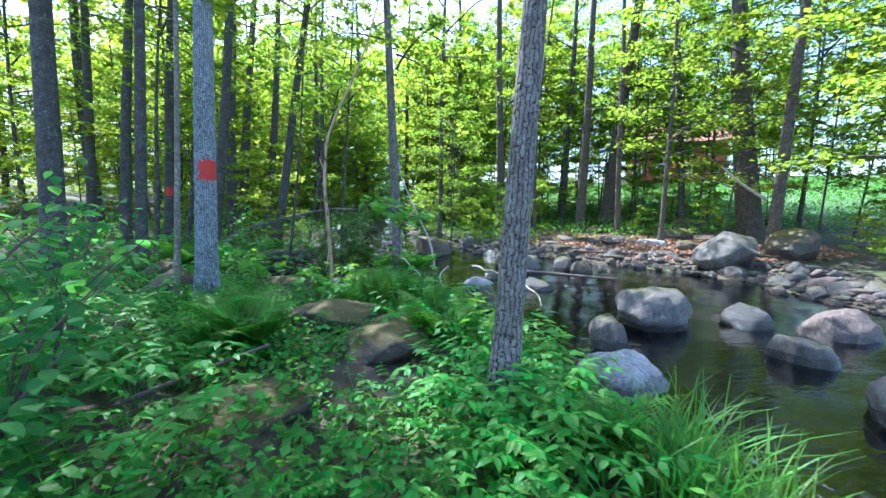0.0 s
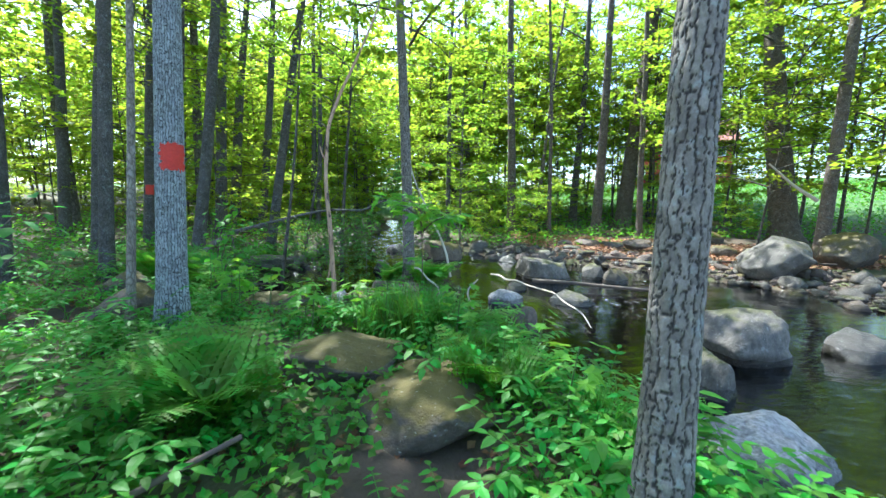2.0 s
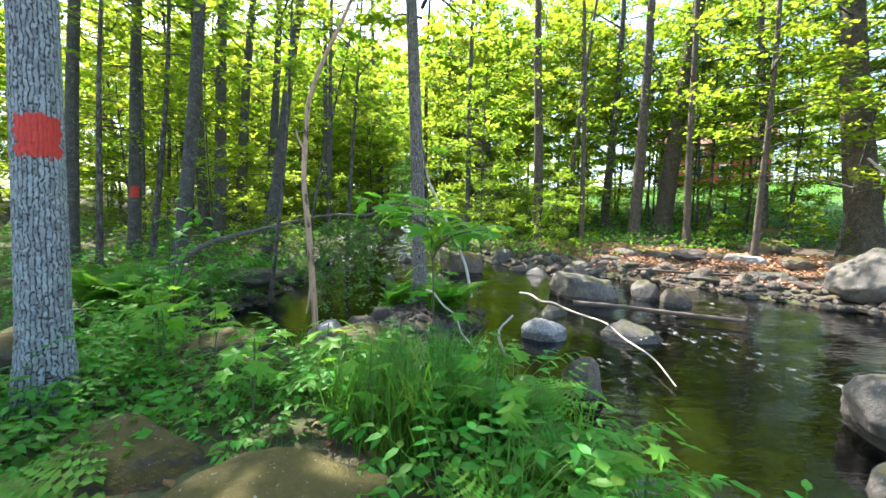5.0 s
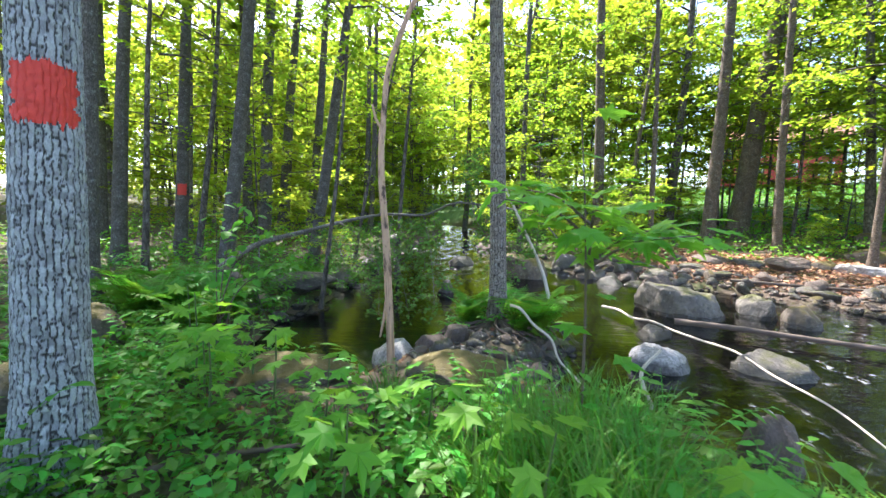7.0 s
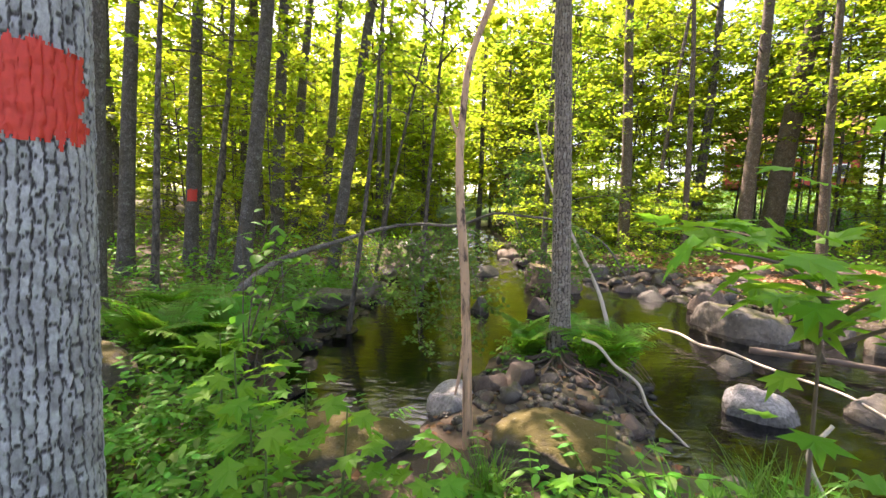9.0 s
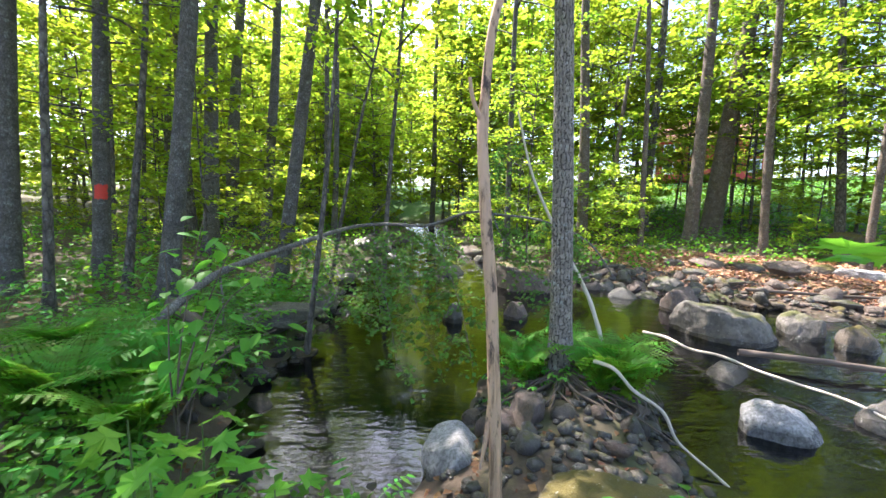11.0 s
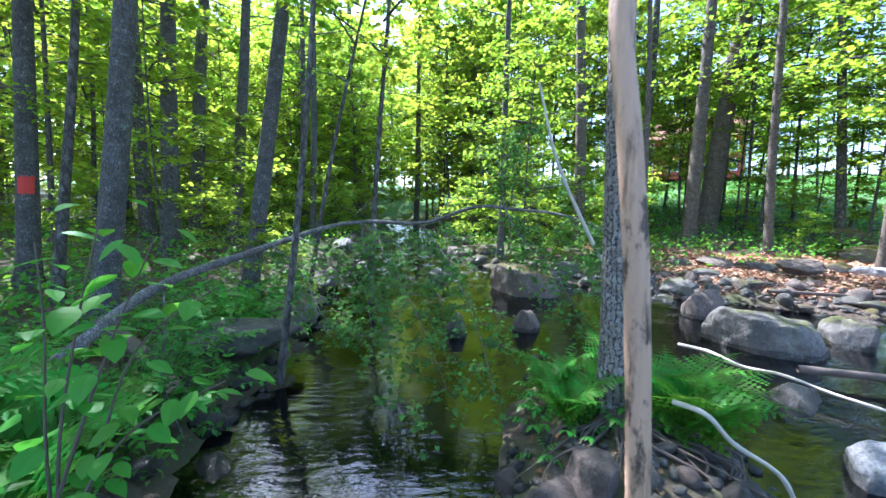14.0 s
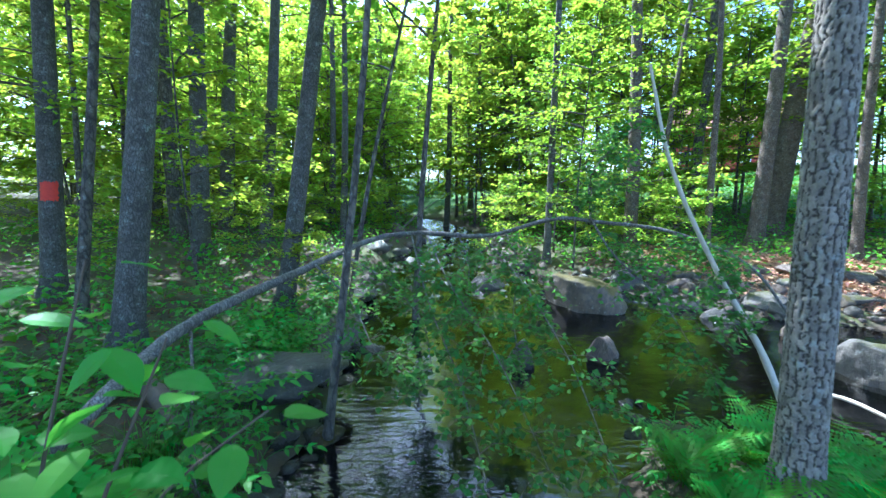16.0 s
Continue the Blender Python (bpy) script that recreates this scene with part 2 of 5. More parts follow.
def water_material():
    """Clear brown water: the mirror of its surface over the tinted sight of the bed, with foam in the rapids."""
    m = bpy.data.materials.new("stream_water")
    m.use_nodes = True
    nt = m.node_tree
    v = coords(nt, (0.6, 1.5, 1))
    w1, w2 = noise_tex(nt, v, 2.4, 2), noise_tex(nt, v, 9.0, 3, 0.55)
    bmp = node(nt, "Bump", Strength=0.38, Distance=0.045)
    nt.links.new(mix(nt, 0.35, w1, w2), bmp.inputs["Height"])
    gl = nt.nodes.new("ShaderNodeBsdfGlossy")
    gl.inputs["Roughness"].default_value = 0.0
    gl.inputs["Color"].default_value = (1, 1, 1, 1)
    nt.links.new(bmp.outputs[0], gl.inputs["Normal"])
    tr = nt.nodes.new("ShaderNodeBsdfTransparent")
    tr.inputs[0].default_value = (0.022, 0.027, 0.022, 1)
    fr = node(nt, "Fresnel", IOR=1.7)
    nt.links.new(bmp.outputs[0], fr.inputs["Normal"])
    ms = nt.nodes.new("ShaderNodeMixShader")
    nt.links.new(fr.outputs[0], ms.inputs[0])
    nt.links.new(tr.outputs[0], ms.inputs[1])
    nt.links.new(gl.outputs[0], ms.inputs[2])
    # foam
    at = nt.nodes.new("ShaderNodeAttribute")
    at.attribute_name = "foam"
    fo = nt.nodes.new("ShaderNodeMath")
    fo.operation = "MULTIPLY"
    nt.links.new(at.outputs["Fac"], fo.inputs[0])
    vf = coords(nt, (1.3, 0.8, 1))
    nt.links.new(ramp(nt, noise_tex(nt, vf, 5.0, 7, 0.7), (0.57, (0, 0, 0)), (0.76, (0.8, 0.8, 0.8))), fo.inputs[1])
    df = nt.nodes.new("ShaderNodeBsdfDiffuse")
    df.inputs[0].default_value = (0.75, 0.78, 0.8, 1)
    ms2 = nt.nodes.new("ShaderNodeMixShader")
    nt.links.new(fo.outputs[0], ms2.inputs[0])
    nt.links.new(ms.outputs[0], ms2.inputs[1])
    nt.links.new(df.outputs[0], ms2.inputs[2])
    nt.links.new(ms2.outputs[0], nt.nodes["Material Output"].inputs[0])
    return m


def plain(name, c, rough=0.7, vary=0.35, scale=12.0):
    m, nt, b = mat(name, rough)
    v = coords(nt)
    n = noise_tex(nt, v, scale, 6, 0.65)
    nt.links.new(mix(nt, n, tuple(k * (1 - vary) for k in c), tuple(min(1, k * (1 + vary)) for k in c)), b.inputs["Base Color"])
    bump(nt, b, n, 0.4, 0.01)
    return m


SOIL, WATER = soil_material(), water_material()
RED_PAINT = plain("red_trail_paint", (0.6, 0.04, 0.022), 0.6, 0.3, 30)
STEM = plain("green_stem", (0.09, 0.14, 0.04), 0.6)
TWIG = plain("brown_twig", (0.11, 0.08, 0.06), 0.85)
DRIFT = plain("bleached_driftwood", (0.5, 0.43, 0.35), 0.8, 0.3, 25)
LOG_BARK = plain("wet_log_bark", (0.09, 0.065, 0.05), 0.7, 0.5, 20)
CUT_WOOD = plain("cut_wood", (0.45, 0.3, 0.2), 0.8, 0.25, 30)
RED_WALL = plain("falu_red_boards", (0.42, 0.06, 0.04), 0.85, 0.2, 4)
WHITE_TRIM = plain("white_paint", (0.75, 0.74, 0.72), 0.6, 0.06, 6)
ROOF_TILE = plain("roof_tiles", (0.3, 0.12, 0.08), 0.8, 0.3, 3)
PANE = plain("window_glass_dark", (0.03, 0.035, 0.04), 0.08, 0.1)


# ---- mesh tools ----
def mesh_np(name, verts, faces, material=None, smooth=False):
    """A mesh from arrays; faces all with the same number of corners."""
    verts, faces = np.asarray(verts, np.float32).reshape(-1, 3), np.asarray(faces, np.int32)
    me = bpy.data.meshes.new(name)
    k = faces.shape[1]
    me.vertices.add(len(verts))
    me.vertices.foreach_set("co", verts.ravel())
    me.loops.add(faces.size)
    me.loops.foreach_set("vertex_index", faces.ravel())
    me.polygons.add(len(faces))
    me.polygons.foreach_set("loop_start", np.arange(0, faces.size, k, dtype=np.int32))
    me.polygons.foreach_set("use_smooth", np.full(len(faces), smooth, dtype=bool))
    me.update(calc_edges=True)
    if material:
        me.materials.append(material)
    return me


def part(name, mesh, parent, m=None, label=""):
    ob = new(name, mesh)
    ob.parent = parent
    if m is not None:
        ob.matrix_basis = m
    return tagged(ob, label)


def thing(name, m, label, category, group="", kind=""):
    ob = new(name)
    ob.empty_display_size = 0.1
    ob.matrix_basis = m
    return tagged(ob, label, category, group, kind)


def spot(x, y, z, turn=0.0, tilt=(0, 0), s=1.0):
    sc = s if isinstance(s, tuple) else (s, s, s)
    return Matrix.LocRotScale((x, y, z), Euler((tilt[0], tilt[1], turn)), sc)


def tube(points, radii, seg=8, wobble=None):
    """Verts and quads of a tapered tube along points; wobble(angle, metres along) gives a factor on the radius."""
    P, R = np.asarray(points, float), np.asarray(radii, float)
    T = np.gradient(P, axis=0)
    T /= np.linalg.norm(T, axis=1)[:, None] + 1e-9
    ref = np.array([1.0, 0.1, 0.0]) if abs(T[0][0]) < 0.8 else np.array([0.0, 1.0, 0.1])
    A = np.cross(T, ref)
    A /= np.linalg.norm(A, axis=1)[:, None]
    B = np.cross(T, A)
    th = np.linspace(0, 2 * np.pi, seg, endpoint=False)
    r = np.repeat(R[:, None], seg, 1)
    if wobble is not None:
        s = np.concatenate([[0], np.cumsum(np.linalg.norm(np.diff(P, axis=0), axis=1))])
        r = r * wobble(*np.meshgrid(th, s))
    V = P[:, None, :] + r[..., None] * (np.cos(th)[None, :, None] * A[:, None, :] + np.sin(th)[None, :, None] * B[:, None, :])
    n = len(P)
    i = np.arange(n - 1)[:, None] * seg
    j = np.arange(seg)[None, :]
    j2 = (j + 1) % seg
    Q = np.stack([i + j, i + j2, i + seg + j2, i + seg + j], -1).reshape(-1, 4)
    return V.reshape(-1, 3), Q


def join(pieces):
    vs, fs, k = [], [], 0
    for v, f in pieces:
        vs.append(v)
        fs.append(f + k)
        k += len(v)
    return np.concatenate(vs), np.concatenate(fs)


def smooth_line(points, n):
    """n points along a rounded line through the given ones."""
    P = np.asarray(points, float)
    s = np.concatenate([[0], np.cumsum(np.linalg.norm(np.diff(P, axis=0), axis=1))])
    u = np.linspace(0, s[-1], n)
    T = np.gradient(P, s, axis=0)
    i = np.clip(np.searchsorted(s, u) - 1, 0, len(P) - 2)
    h = (s[i + 1] - s[i])[:, None]
    w = ((u - s[i]) / (s[i + 1] - s[i]))[:, None]
    return (2 * w**3 - 3 * w**2 + 1) * P[i] + (w**3 - 2 * w**2 + w) * h * T[i] + (3 * w**2 - 2 * w**3) * P[i + 1] + (w**3 - w**2) * h * T[i + 1]


def leaf_cloud(C, size, flat=0.5, r=None, heading=None):
    """Folded pointed leaves at places C: near level, each its own way round. Gives verts and triangles."""
    r = r or rng
    n = len(C)
    a = r.uniform(0, 2 * np.pi, n) if heading is None else heading + r.normal(0, 0.5, n)
    N = np.stack([r.normal(0, flat, n), r.normal(0, flat, n), np.ones(n)], 1)
    N /= np.linalg.norm(N, axis=1)[:, None]
    D = np.stack([np.cos(a), np.sin(a), r.normal(-0.25, 0.25, n)], 1)
    D -= (D * N).sum(1)[:, None] * N
    D /= np.linalg.norm(D, axis=1)[:, None]
    S = np.cross(N, D)
    L = (size * r.uniform(0.6, 1.3, n))[:, None]
    W = L * r.uniform(0.36, 0.5, n)[:, None]
    lift = N * L * 0.1
    V = np.stack([C, C + D * L * 0.45 + S * W + lift, C + D * L - lift, C + D * L * 0.45 - S * W + lift], 1)
    k = np.arange(n)[:, None] * 4
    F = np.concatenate([k + [[0, 1, 2]], k + [[0, 2, 3]]])
    return V.reshape(-1, 3), F


# ---- the lie of the land ----
def left_edge(y):
    return np.interp(y, [-40, 0, 2, 2.9, 3.8, 5.0, 5.7, 6.4, 7.0, 7.5, 8.0, 8.5, 9.0, 9.6, 10.6, 12, 14, 18, 24, 45], [-6, 1.6, 1.45, 1.4, 1.2, 0.75, 0.45, 0.1, -0.4, -0.7, -0.6, -0.4, -0.3, -0.5, -1.2, -2.2, -3.5, -4.0, -3.5, -8])


def right_edge(y):
    return np.interp(y, [-40, 0, 4, 6, 9.2, 10.6, 11.8, 12.8, 13.4, 15, 17, 20, 24, 45], [3, 6.2, 6.8, 7.4, 7.3, 6.4, 5.2, 3.8, 2.2, 0.6, -0.9, -1.6, -1.4, -5])


def in_water(x, y):
    """Metres inside the shore line, less than nought on land."""
    main = np.minimum(x - left_edge(y), right_edge(y) - x)
    pl = np.interp(y, [7, 7.8, 9, 11.3, 13, 16, 20, 24], [-3.6, -4.1, -4.45, -4.4, -4.7, -5.0, -4.4, -3.8])
    pr = np.interp(y, [7, 7.6, 8.2, 9.4, 10.4, 12, 20], [-2.8, -2.4, -1.95, -1.75, -1.0, -1.0, -2.5])
    pool = np.minimum(np.minimum(x - pl, pr - x), np.minimum(y - 7.35, 24 - y))
    return np.maximum(main, pool)


def level(y):
    """Height of the water: a still reach, then rapids upstream."""
    return np.interp(y, [-40, 11.5, 14, 24, 45], [-0.3, 0.0, 0.1, 0.5, 0.9])


def hills(x, y):
    return 0.05 * np.sin(x * 1.9 + 0.7 * y) * np.cos(y * 1.3 - 0.4 * x) + 0.03 * np.sin(4.1 * x + 1.3) * np.sin(3.7 * y) + 0.018 * np.sin(9 * x + 5 * y) * np.cos(8 * y)


def ground_z(x, y):
    x, y = np.asarray(x, float), np.asarray(y, float)
    s = in_water(x, y)
    d = np.maximum(-s, 0)
    bank = 0.02 + 0.3 * (1 - np.exp(-d / 0.35)) + 0.03 * np.minimum(d, 8)
    bar = 0.02 + 0.07 * np.minimum(d, 3.5) + 0.04 * np.clip(d - 3.5, 0, 6)
    right = np.clip((x - (left_edge(y) + right_edge(y)) / 2) / 0.6, 0, 1)
    land = bank * (1 - right) + bar * right
    u = np.clip(s / 0.8, 0, 1)
    bed = -0.32 * u * u * (3 - 2 * u) + 0.02
    rise = np.clip((0.75 * x + y - 26) / 14, 0, 1)
    z = np.where(s > 0, bed, land) + level(y) + hills(x, y) * np.where(s > 0, 0.6, 1.0) + 1.2 * rise * rise * (3 - 2 * rise) + 0.06 * np.clip(0.75 * x + y - 36, 0, 60)
    return z + np.clip(-x - 12, 0, 30) * 0.05 + np.clip(np.hypot(x, y) - 60, 0, 400) * 0.03


def gz(x, y):
    return float(ground_z(x, y))


def axis(lo, hi, step, far):
    out = [lo, *[lo - k for k in far]][::-1]
    return np.array(out + list(np.arange(lo + step, hi, step)) + [hi + k for k in far])


FAR = [0.5, 1, 2, 3, 4.5, 6, 8, 10, 13, 16, 20, 25, 30, 40, 60, 100, 180, 400]
gx, gy = axis(-8, 11, 0.13, FAR), axis(-2, 20, 0.13, FAR)
X, Y = np.meshgrid(gx, gy)
nx, ny = len(gx), len(gy)
idx = (np.arange(ny - 1)[:, None] * nx + np.arange(nx - 1)[None, :]).reshape(-1, 1)
ground = new("ground", mesh_np("ground", np.stack([X, Y, ground_z(X, Y)], -1), idx + [[0, 1, nx + 1, nx]], SOIL, True))
tagged(ground, "dark forest soil with leaf litter sloping to a stream", "ground", kind="structure")

wx, wy = np.linspace(-9, 10, 90), np.linspace(-30, 36, 300)
X, Y = np.meshgrid(wx, wy)
chop = 0.012 * np.sin(3 * X + 2 * Y) * np.sin(1.7 * Y)
rap = np.clip((Y - 11.5) / 2, 0, 1)
chop = chop + rap * 0.03 * np.sin(7 * X + np.sin(3 * Y)) * np.sin(5 * Y)
idx = (np.arange(299)[:, None] * 90 + np.arange(89)[None, :]).reshape(-1, 1)
me = mesh_np("water", np.stack([X, Y, level(Y) + chop], -1), idx + [[0, 1, 91, 90]], WATER, True)
foam = me.attributes.new("foam", "FLOAT", "POINT")
fv = np.clip((Y - 13.0) / 2.5, 0, 1) * 0.7
for fx, fy, fr in ((2.0, 2.9, 0.6), (1.5, 4.2, 0.35), (2.9, 8.4, 0.7), (4.6, 10.4, 0.9), (3.4, 6.6, 0.6), (1.2, 7.3, 0.4)):
    fv = np.maximum(fv, 0.8 * np.clip(1.3 - np.hypot(X - fx, (Y - fy) * 0.6) / fr, 0, 1))
foam.data.foreach_set("value", fv.ravel().astype(np.float32))
water = tagged(new("water", me), "shallow clear stream with brown bed, ripples and white riffles", "stream", kind="structure")


# ---- trees ----
def plated_trunk(P, R, seg, seed, wide=0.034, tall=0.05, depth=0.07):
    """A trunk whose bark is broken into upright plates with sunken seams; the mesh keeps the seams as an attribute."""
    r = np.random.default_rng(int(seed * 10))
    z = np.concatenate([np.arange(-0.3, 4.2, 0.0105), np.linspace(4.3, P[-1, 2], 30)])
    P2 = np.stack([np.interp(z, P[:, 2], P[:, k]) for k in range(3)], 1)
    R2 = np.interp(z, P[:, 2], R)
    A, Z = np.meshgrid(np.linspace(0, 2 * np.pi, seg, endpoint=False), z)
    cols = int(2 * np.pi * R[len(R) // 5] / wide)

    def patches(cell):
        """Smooth random values over the bark, about one cell wide."""
        na, nz = max(4, int(2 * np.pi * R[len(R) // 5] / cell)), int((z[-1] + 1) / cell) + 3
        g = r.normal(0, 1, (nz, na))
        a, k = A / (2 * np.pi) * na, (Z + 0.5) / cell
        i, j = np.floor(k).astype(int), np.floor(a).astype(int)
        s, w = k - i, a - j
        s, w = s * s * (3 - 2 * s), w * w * (3 - 2 * w)
        i1, j, j1 = np.minimum(i + 1, nz - 1), j % na, (j + 1) % na
        return (g[i, j] * (1 - w) + g[i, j1] * w) * (1 - s) + (g[i1, j] * (1 - w) + g[i1, j1] * w) * s

    u = A / (2 * np.pi) * cols + 0.22 * patches(0.07) + 0.12 * patches(0.028) + 0.07 * patches(0.012)
    c = np.floor(u).astype(int) % cols
    fu = u - np.floor(u)
    v = Z / tall + r.uniform(0, 9, cols)[c] + 0.3 * patches(0.04) + 0.12 * patches(0.015)
    row = np.floor(v).astype(int) % 97
    fv = v - np.floor(v)
    table = r.uniform(0, 1, (cols, 98))
    low, high = table[c, row] > 0.3, table[c, (row + 1) % 97] > 0.3
    du = np.minimum(fu, 1 - fu) * wide
    dv = np.minimum(np.where(low, fv, 1), np.where(high, 1 - fv, 1)) * tall
    gap = np.minimum(du, dv) + r.normal(0, 0.0012, u.shape)
    e = np.clip((gap - 0.0003) / (0.115 * wide), 0, 1)
    e = e * e * (3 - 2 * e)
    tone = r.uniform(0, 1, (cols, 98))[c, row]
    fac = 1 - depth * (1 - e) + 0.03 * (tone - 0.5) + 0.03 * (0.5 - fv) * high + r.normal(0, 0.004, u.shape)
    fade = (Z < 4.25)
    vv, q = tube(P2, R2, seg, lambda a, s: np.where(fade, fac, 1.0))
    me = mesh_np("trunk", vv, q, None, True)
    for name, value in (("seam", e), ("tone", tone)):
        at = me.attributes.new(name, "FLOAT", "POINT")
        at.data.foreach_set("value", value.ravel().astype(np.float32))
    return me


def trunk_line(x, y, lean, height, bend, r, r0, n):
    """Points and radii in the tree's own axes, from below the soil."""
    z = np.linspace(-0.35, height, n)
    ph = r.uniform(0, 6, 2)
    px = lean[0] * z + bend * (np.sin(z * 0.55 + ph[0]) - math.sin(ph[0]))
    py = lean[1] * z + bend * (np.sin(z * 0.5 + ph[1]) - math.sin(ph[1]))
    rad = r0 * (1 - 0.75 * np.clip(z / height, 0, 1) ** 0.9) * (1 + 0.55 * np.exp(-np.maximum(z, 0) / 0.16))
    return np.stack([px, py, z], 1), np.maximum(rad, 0.012)


def make_crown(seed, height, start, reach, limbs, twigs, per, size, low_droop=0.15, fine=True):
    """Limbs that carry flat sprays of leaves. Two meshes: the limbs, the leaves."""
    r = np.random.default_rng(seed)
    wood, C, H = [], [], []
    for k in range(limbs):
        u = (k + r.uniform(0, 1)) / limbs
        z0 = start + (height - start) * u ** 0.9
        a = k * 2.399 + r.normal(0, 0.35)
        length = reach * (0.35 + 0.65 * math.sin(math.pi * min(0.96, 0.28 + 0.72 * u))) * r.uniform(0.6, 1.15)
        up = r.uniform(0.15, 0.6)
        t = np.linspace(0, 1, 6)
        rad = length * t
        bend = a + 0.3 * r.normal() * t
        P = np.stack([np.cos(bend) * rad, np.sin(bend) * rad, z0 + length * (up * t - low_droop * 1.6 * t * t)], 1)
        wood.append(tube(P, 0.012 * length + 0.004 - (0.012 * length) * t, 5) if fine else tube(P[[0, 2, 5]], 0.012 * length + 0.004 - (0.012 * length) * t[[0, 2, 5]], 3))
        for j in range(twigs):
            f = r.uniform(0.25, 1.0)
            i = min(4, int(f * 5))
            base = P[i] + (P[i + 1] - P[i]) * (f * 5 - i)
            b = a + r.choice([-1, 1]) * r.uniform(0.3, 1.3)
            tl = length * r.uniform(0.2, 0.45)
            tip = base + [math.cos(b) * tl, math.sin(b) * tl, r.normal(-0.03, 0.12) * tl]
            if fine:
                wood.append(tube(np.stack([base, tip]), [0.005, 0.002], 3))
            q = r.uniform(0.1, 1.1, per)[:, None]
            pos = base + (tip - base) * q + np.stack([r.normal(0, 0.16 * tl + 0.05, per), r.normal(0, 0.16 * tl + 0.05, per), r.normal(-0.02, 0.05 + 0.03 * tl, per)], 1)
            C.append(pos)
            H.append(np.full(per, b))
    C, H = np.concatenate(C), np.concatenate(H)
    v, f = leaf_cloud(C, size, 0.42, r, H)
    lv, lf = join(wood)
    return mesh_np("limbs", lv, lf, BARK_FAR, True), v, f


CROWNS_TALL, CROWNS_YOUNG, CROWNS_LOW, CROWNS_HIGH, CROWNS_FAR, CROWNS_MID = [], [], [], [], [], []
for k in range(3):
    limbs, v, f = make_crown(110 + k, 9.5, 2.6, 2.3, 24, 5, 21, 0.14)
    CROWNS_MID.append((limbs, mesh_np("crown", v, f, LEAF_MAPLE)))
for k in range(3):
    limbs, v, f = make_crown(90 + k, 7.5, 0.8, 2.2, 22, 5, 14, 0.2, fine=False)
    CROWNS_FAR.append((limbs, mesh_np("crown", v, f, LEAF_SUNLIT_PAINT)))
for k in range(3):
    limbs, v, f = make_crown(80 + k, 9.0, 3.6, 1.5, 16, 5, 16, 0.11)
    CROWNS_HIGH.append((limbs, mesh_np("crown", v, f, LEAF_MAPLE)))
for k in range(3):
    limbs, v, f = make_crown(20 + k, 16.0, 6.5, 3.4, 22, 5, 13, 0.17, fine=False)
    CROWNS_TALL.append((limbs, mesh_np("crown", v, f, LEAF_TALL)))
CROWNS_SPARSE, CROWNS_THIN = [], []
for k in range(3):
    limbs, v, f = make_crown(120 + k, 16.0, 6.5, 3.2, 18, 4, 8, 0.17, fine=False)
    CROWNS_SPARSE.append((limbs, mesh_np("crown", v, f, LEAF_TALL)))
    limbs, v, f = make_crown(130 + k, 9.0, 4.0, 1.3, 10, 4, 9, 0.12)
    CROWNS_THIN.append((limbs, mesh_np("crown", v, f, LEAF_MAPLE)))
for k in range(4):
    limbs, v, f = make_crown(40 + k, 7.5, 1.3, 2.1, 26, 6, 19, 0.13)
    CROWNS_YOUNG.append((limbs, mesh_np("crown", v, f, LEAF_MAPLE)))
for k in range(3):
    limbs, v, f = make_crown(60 + k, 2.6, 0.25, 1.15, 16, 5, 22, 0.1)
    CROWNS_LOW.append((limbs, mesh_np("crown", v, f, LEAF_SUNLIT_PAINT)))


def tree(name, x, y, dia, lean, height, bark, crown, label, group, bend=0.03, seg=14, rings=30, relief=None, crown_scale=1.0, seed=0, category="tree", z=None, plates=()):
    r = np.random.default_rng(1000 + seed)
    root = thing(name, spot(x, y, gz(x, y) if z is None else z), label, category, group)
    P, R = trunk_line(x, y, lean, height, bend, r, dia / 2, rings)
    if relief is not None:
        me = plated_trunk(P, R, seg, relief, *plates)
        me.materials.append(bark)
    else:
        v, q = tube(P, R, seg)
        me = mesh_np("trunk", v, q, bark, True)
    part("trunk", me, root)
    if crown is not None:
        limbs, leaves = crown
        m = Euler((-math.atan(lean[1]), math.atan(lean[0]), 0)).to_matrix().to_4x4() @ spot(0, 0, 0, r.uniform(0, 6.28), (0, 0), crown_scale)
        tagged(part("limb", limbs, root, m), kind="stuff")
        part("crown", leaves, root, m)
    return root, P, R


def paint_patch(root, P, R, angle, half, z0, z1, seed):
    """A brushed daub on the bark, between two heights, ragged at its edges."""
    r = np.random.default_rng(seed)
    na, nz = 26, 16
    V = np.zeros((nz, na, 3))
    for i, zz in enumerate(np.linspace(z0, z1, nz)):
        c = np.array([np.interp(zz, P[:, 2], P[:, 0]), np.interp(zz, P[:, 2], P[:, 1])])
        rr = np.interp(zz, P[:, 2], R) * 1.012 + 0.004
        for j, a in enumerate(np.linspace(angle - half, angle + half, na)):
            jag = r.normal(0, 0.012) if i in (0, nz - 1) else 0
            side = r.normal(0, 0.05) if j in (0, na - 1) else 0
            q = rr * (1 + r.normal(0, 0.006))
            V[i, j] = (c[0] + q * math.cos(a + side), c[1] + q * math.sin(a + side), zz + jag)
    k = (np.arange(nz - 1)[:, None] * na + np.arange(na - 1)[None, :]).reshape(-1, 1)
    part("paint_mark", mesh_np("paint_mark", V, k + [[0, 1, na + 1, na]], RED_PAINT, True), root, None, "red brushed trail mark")


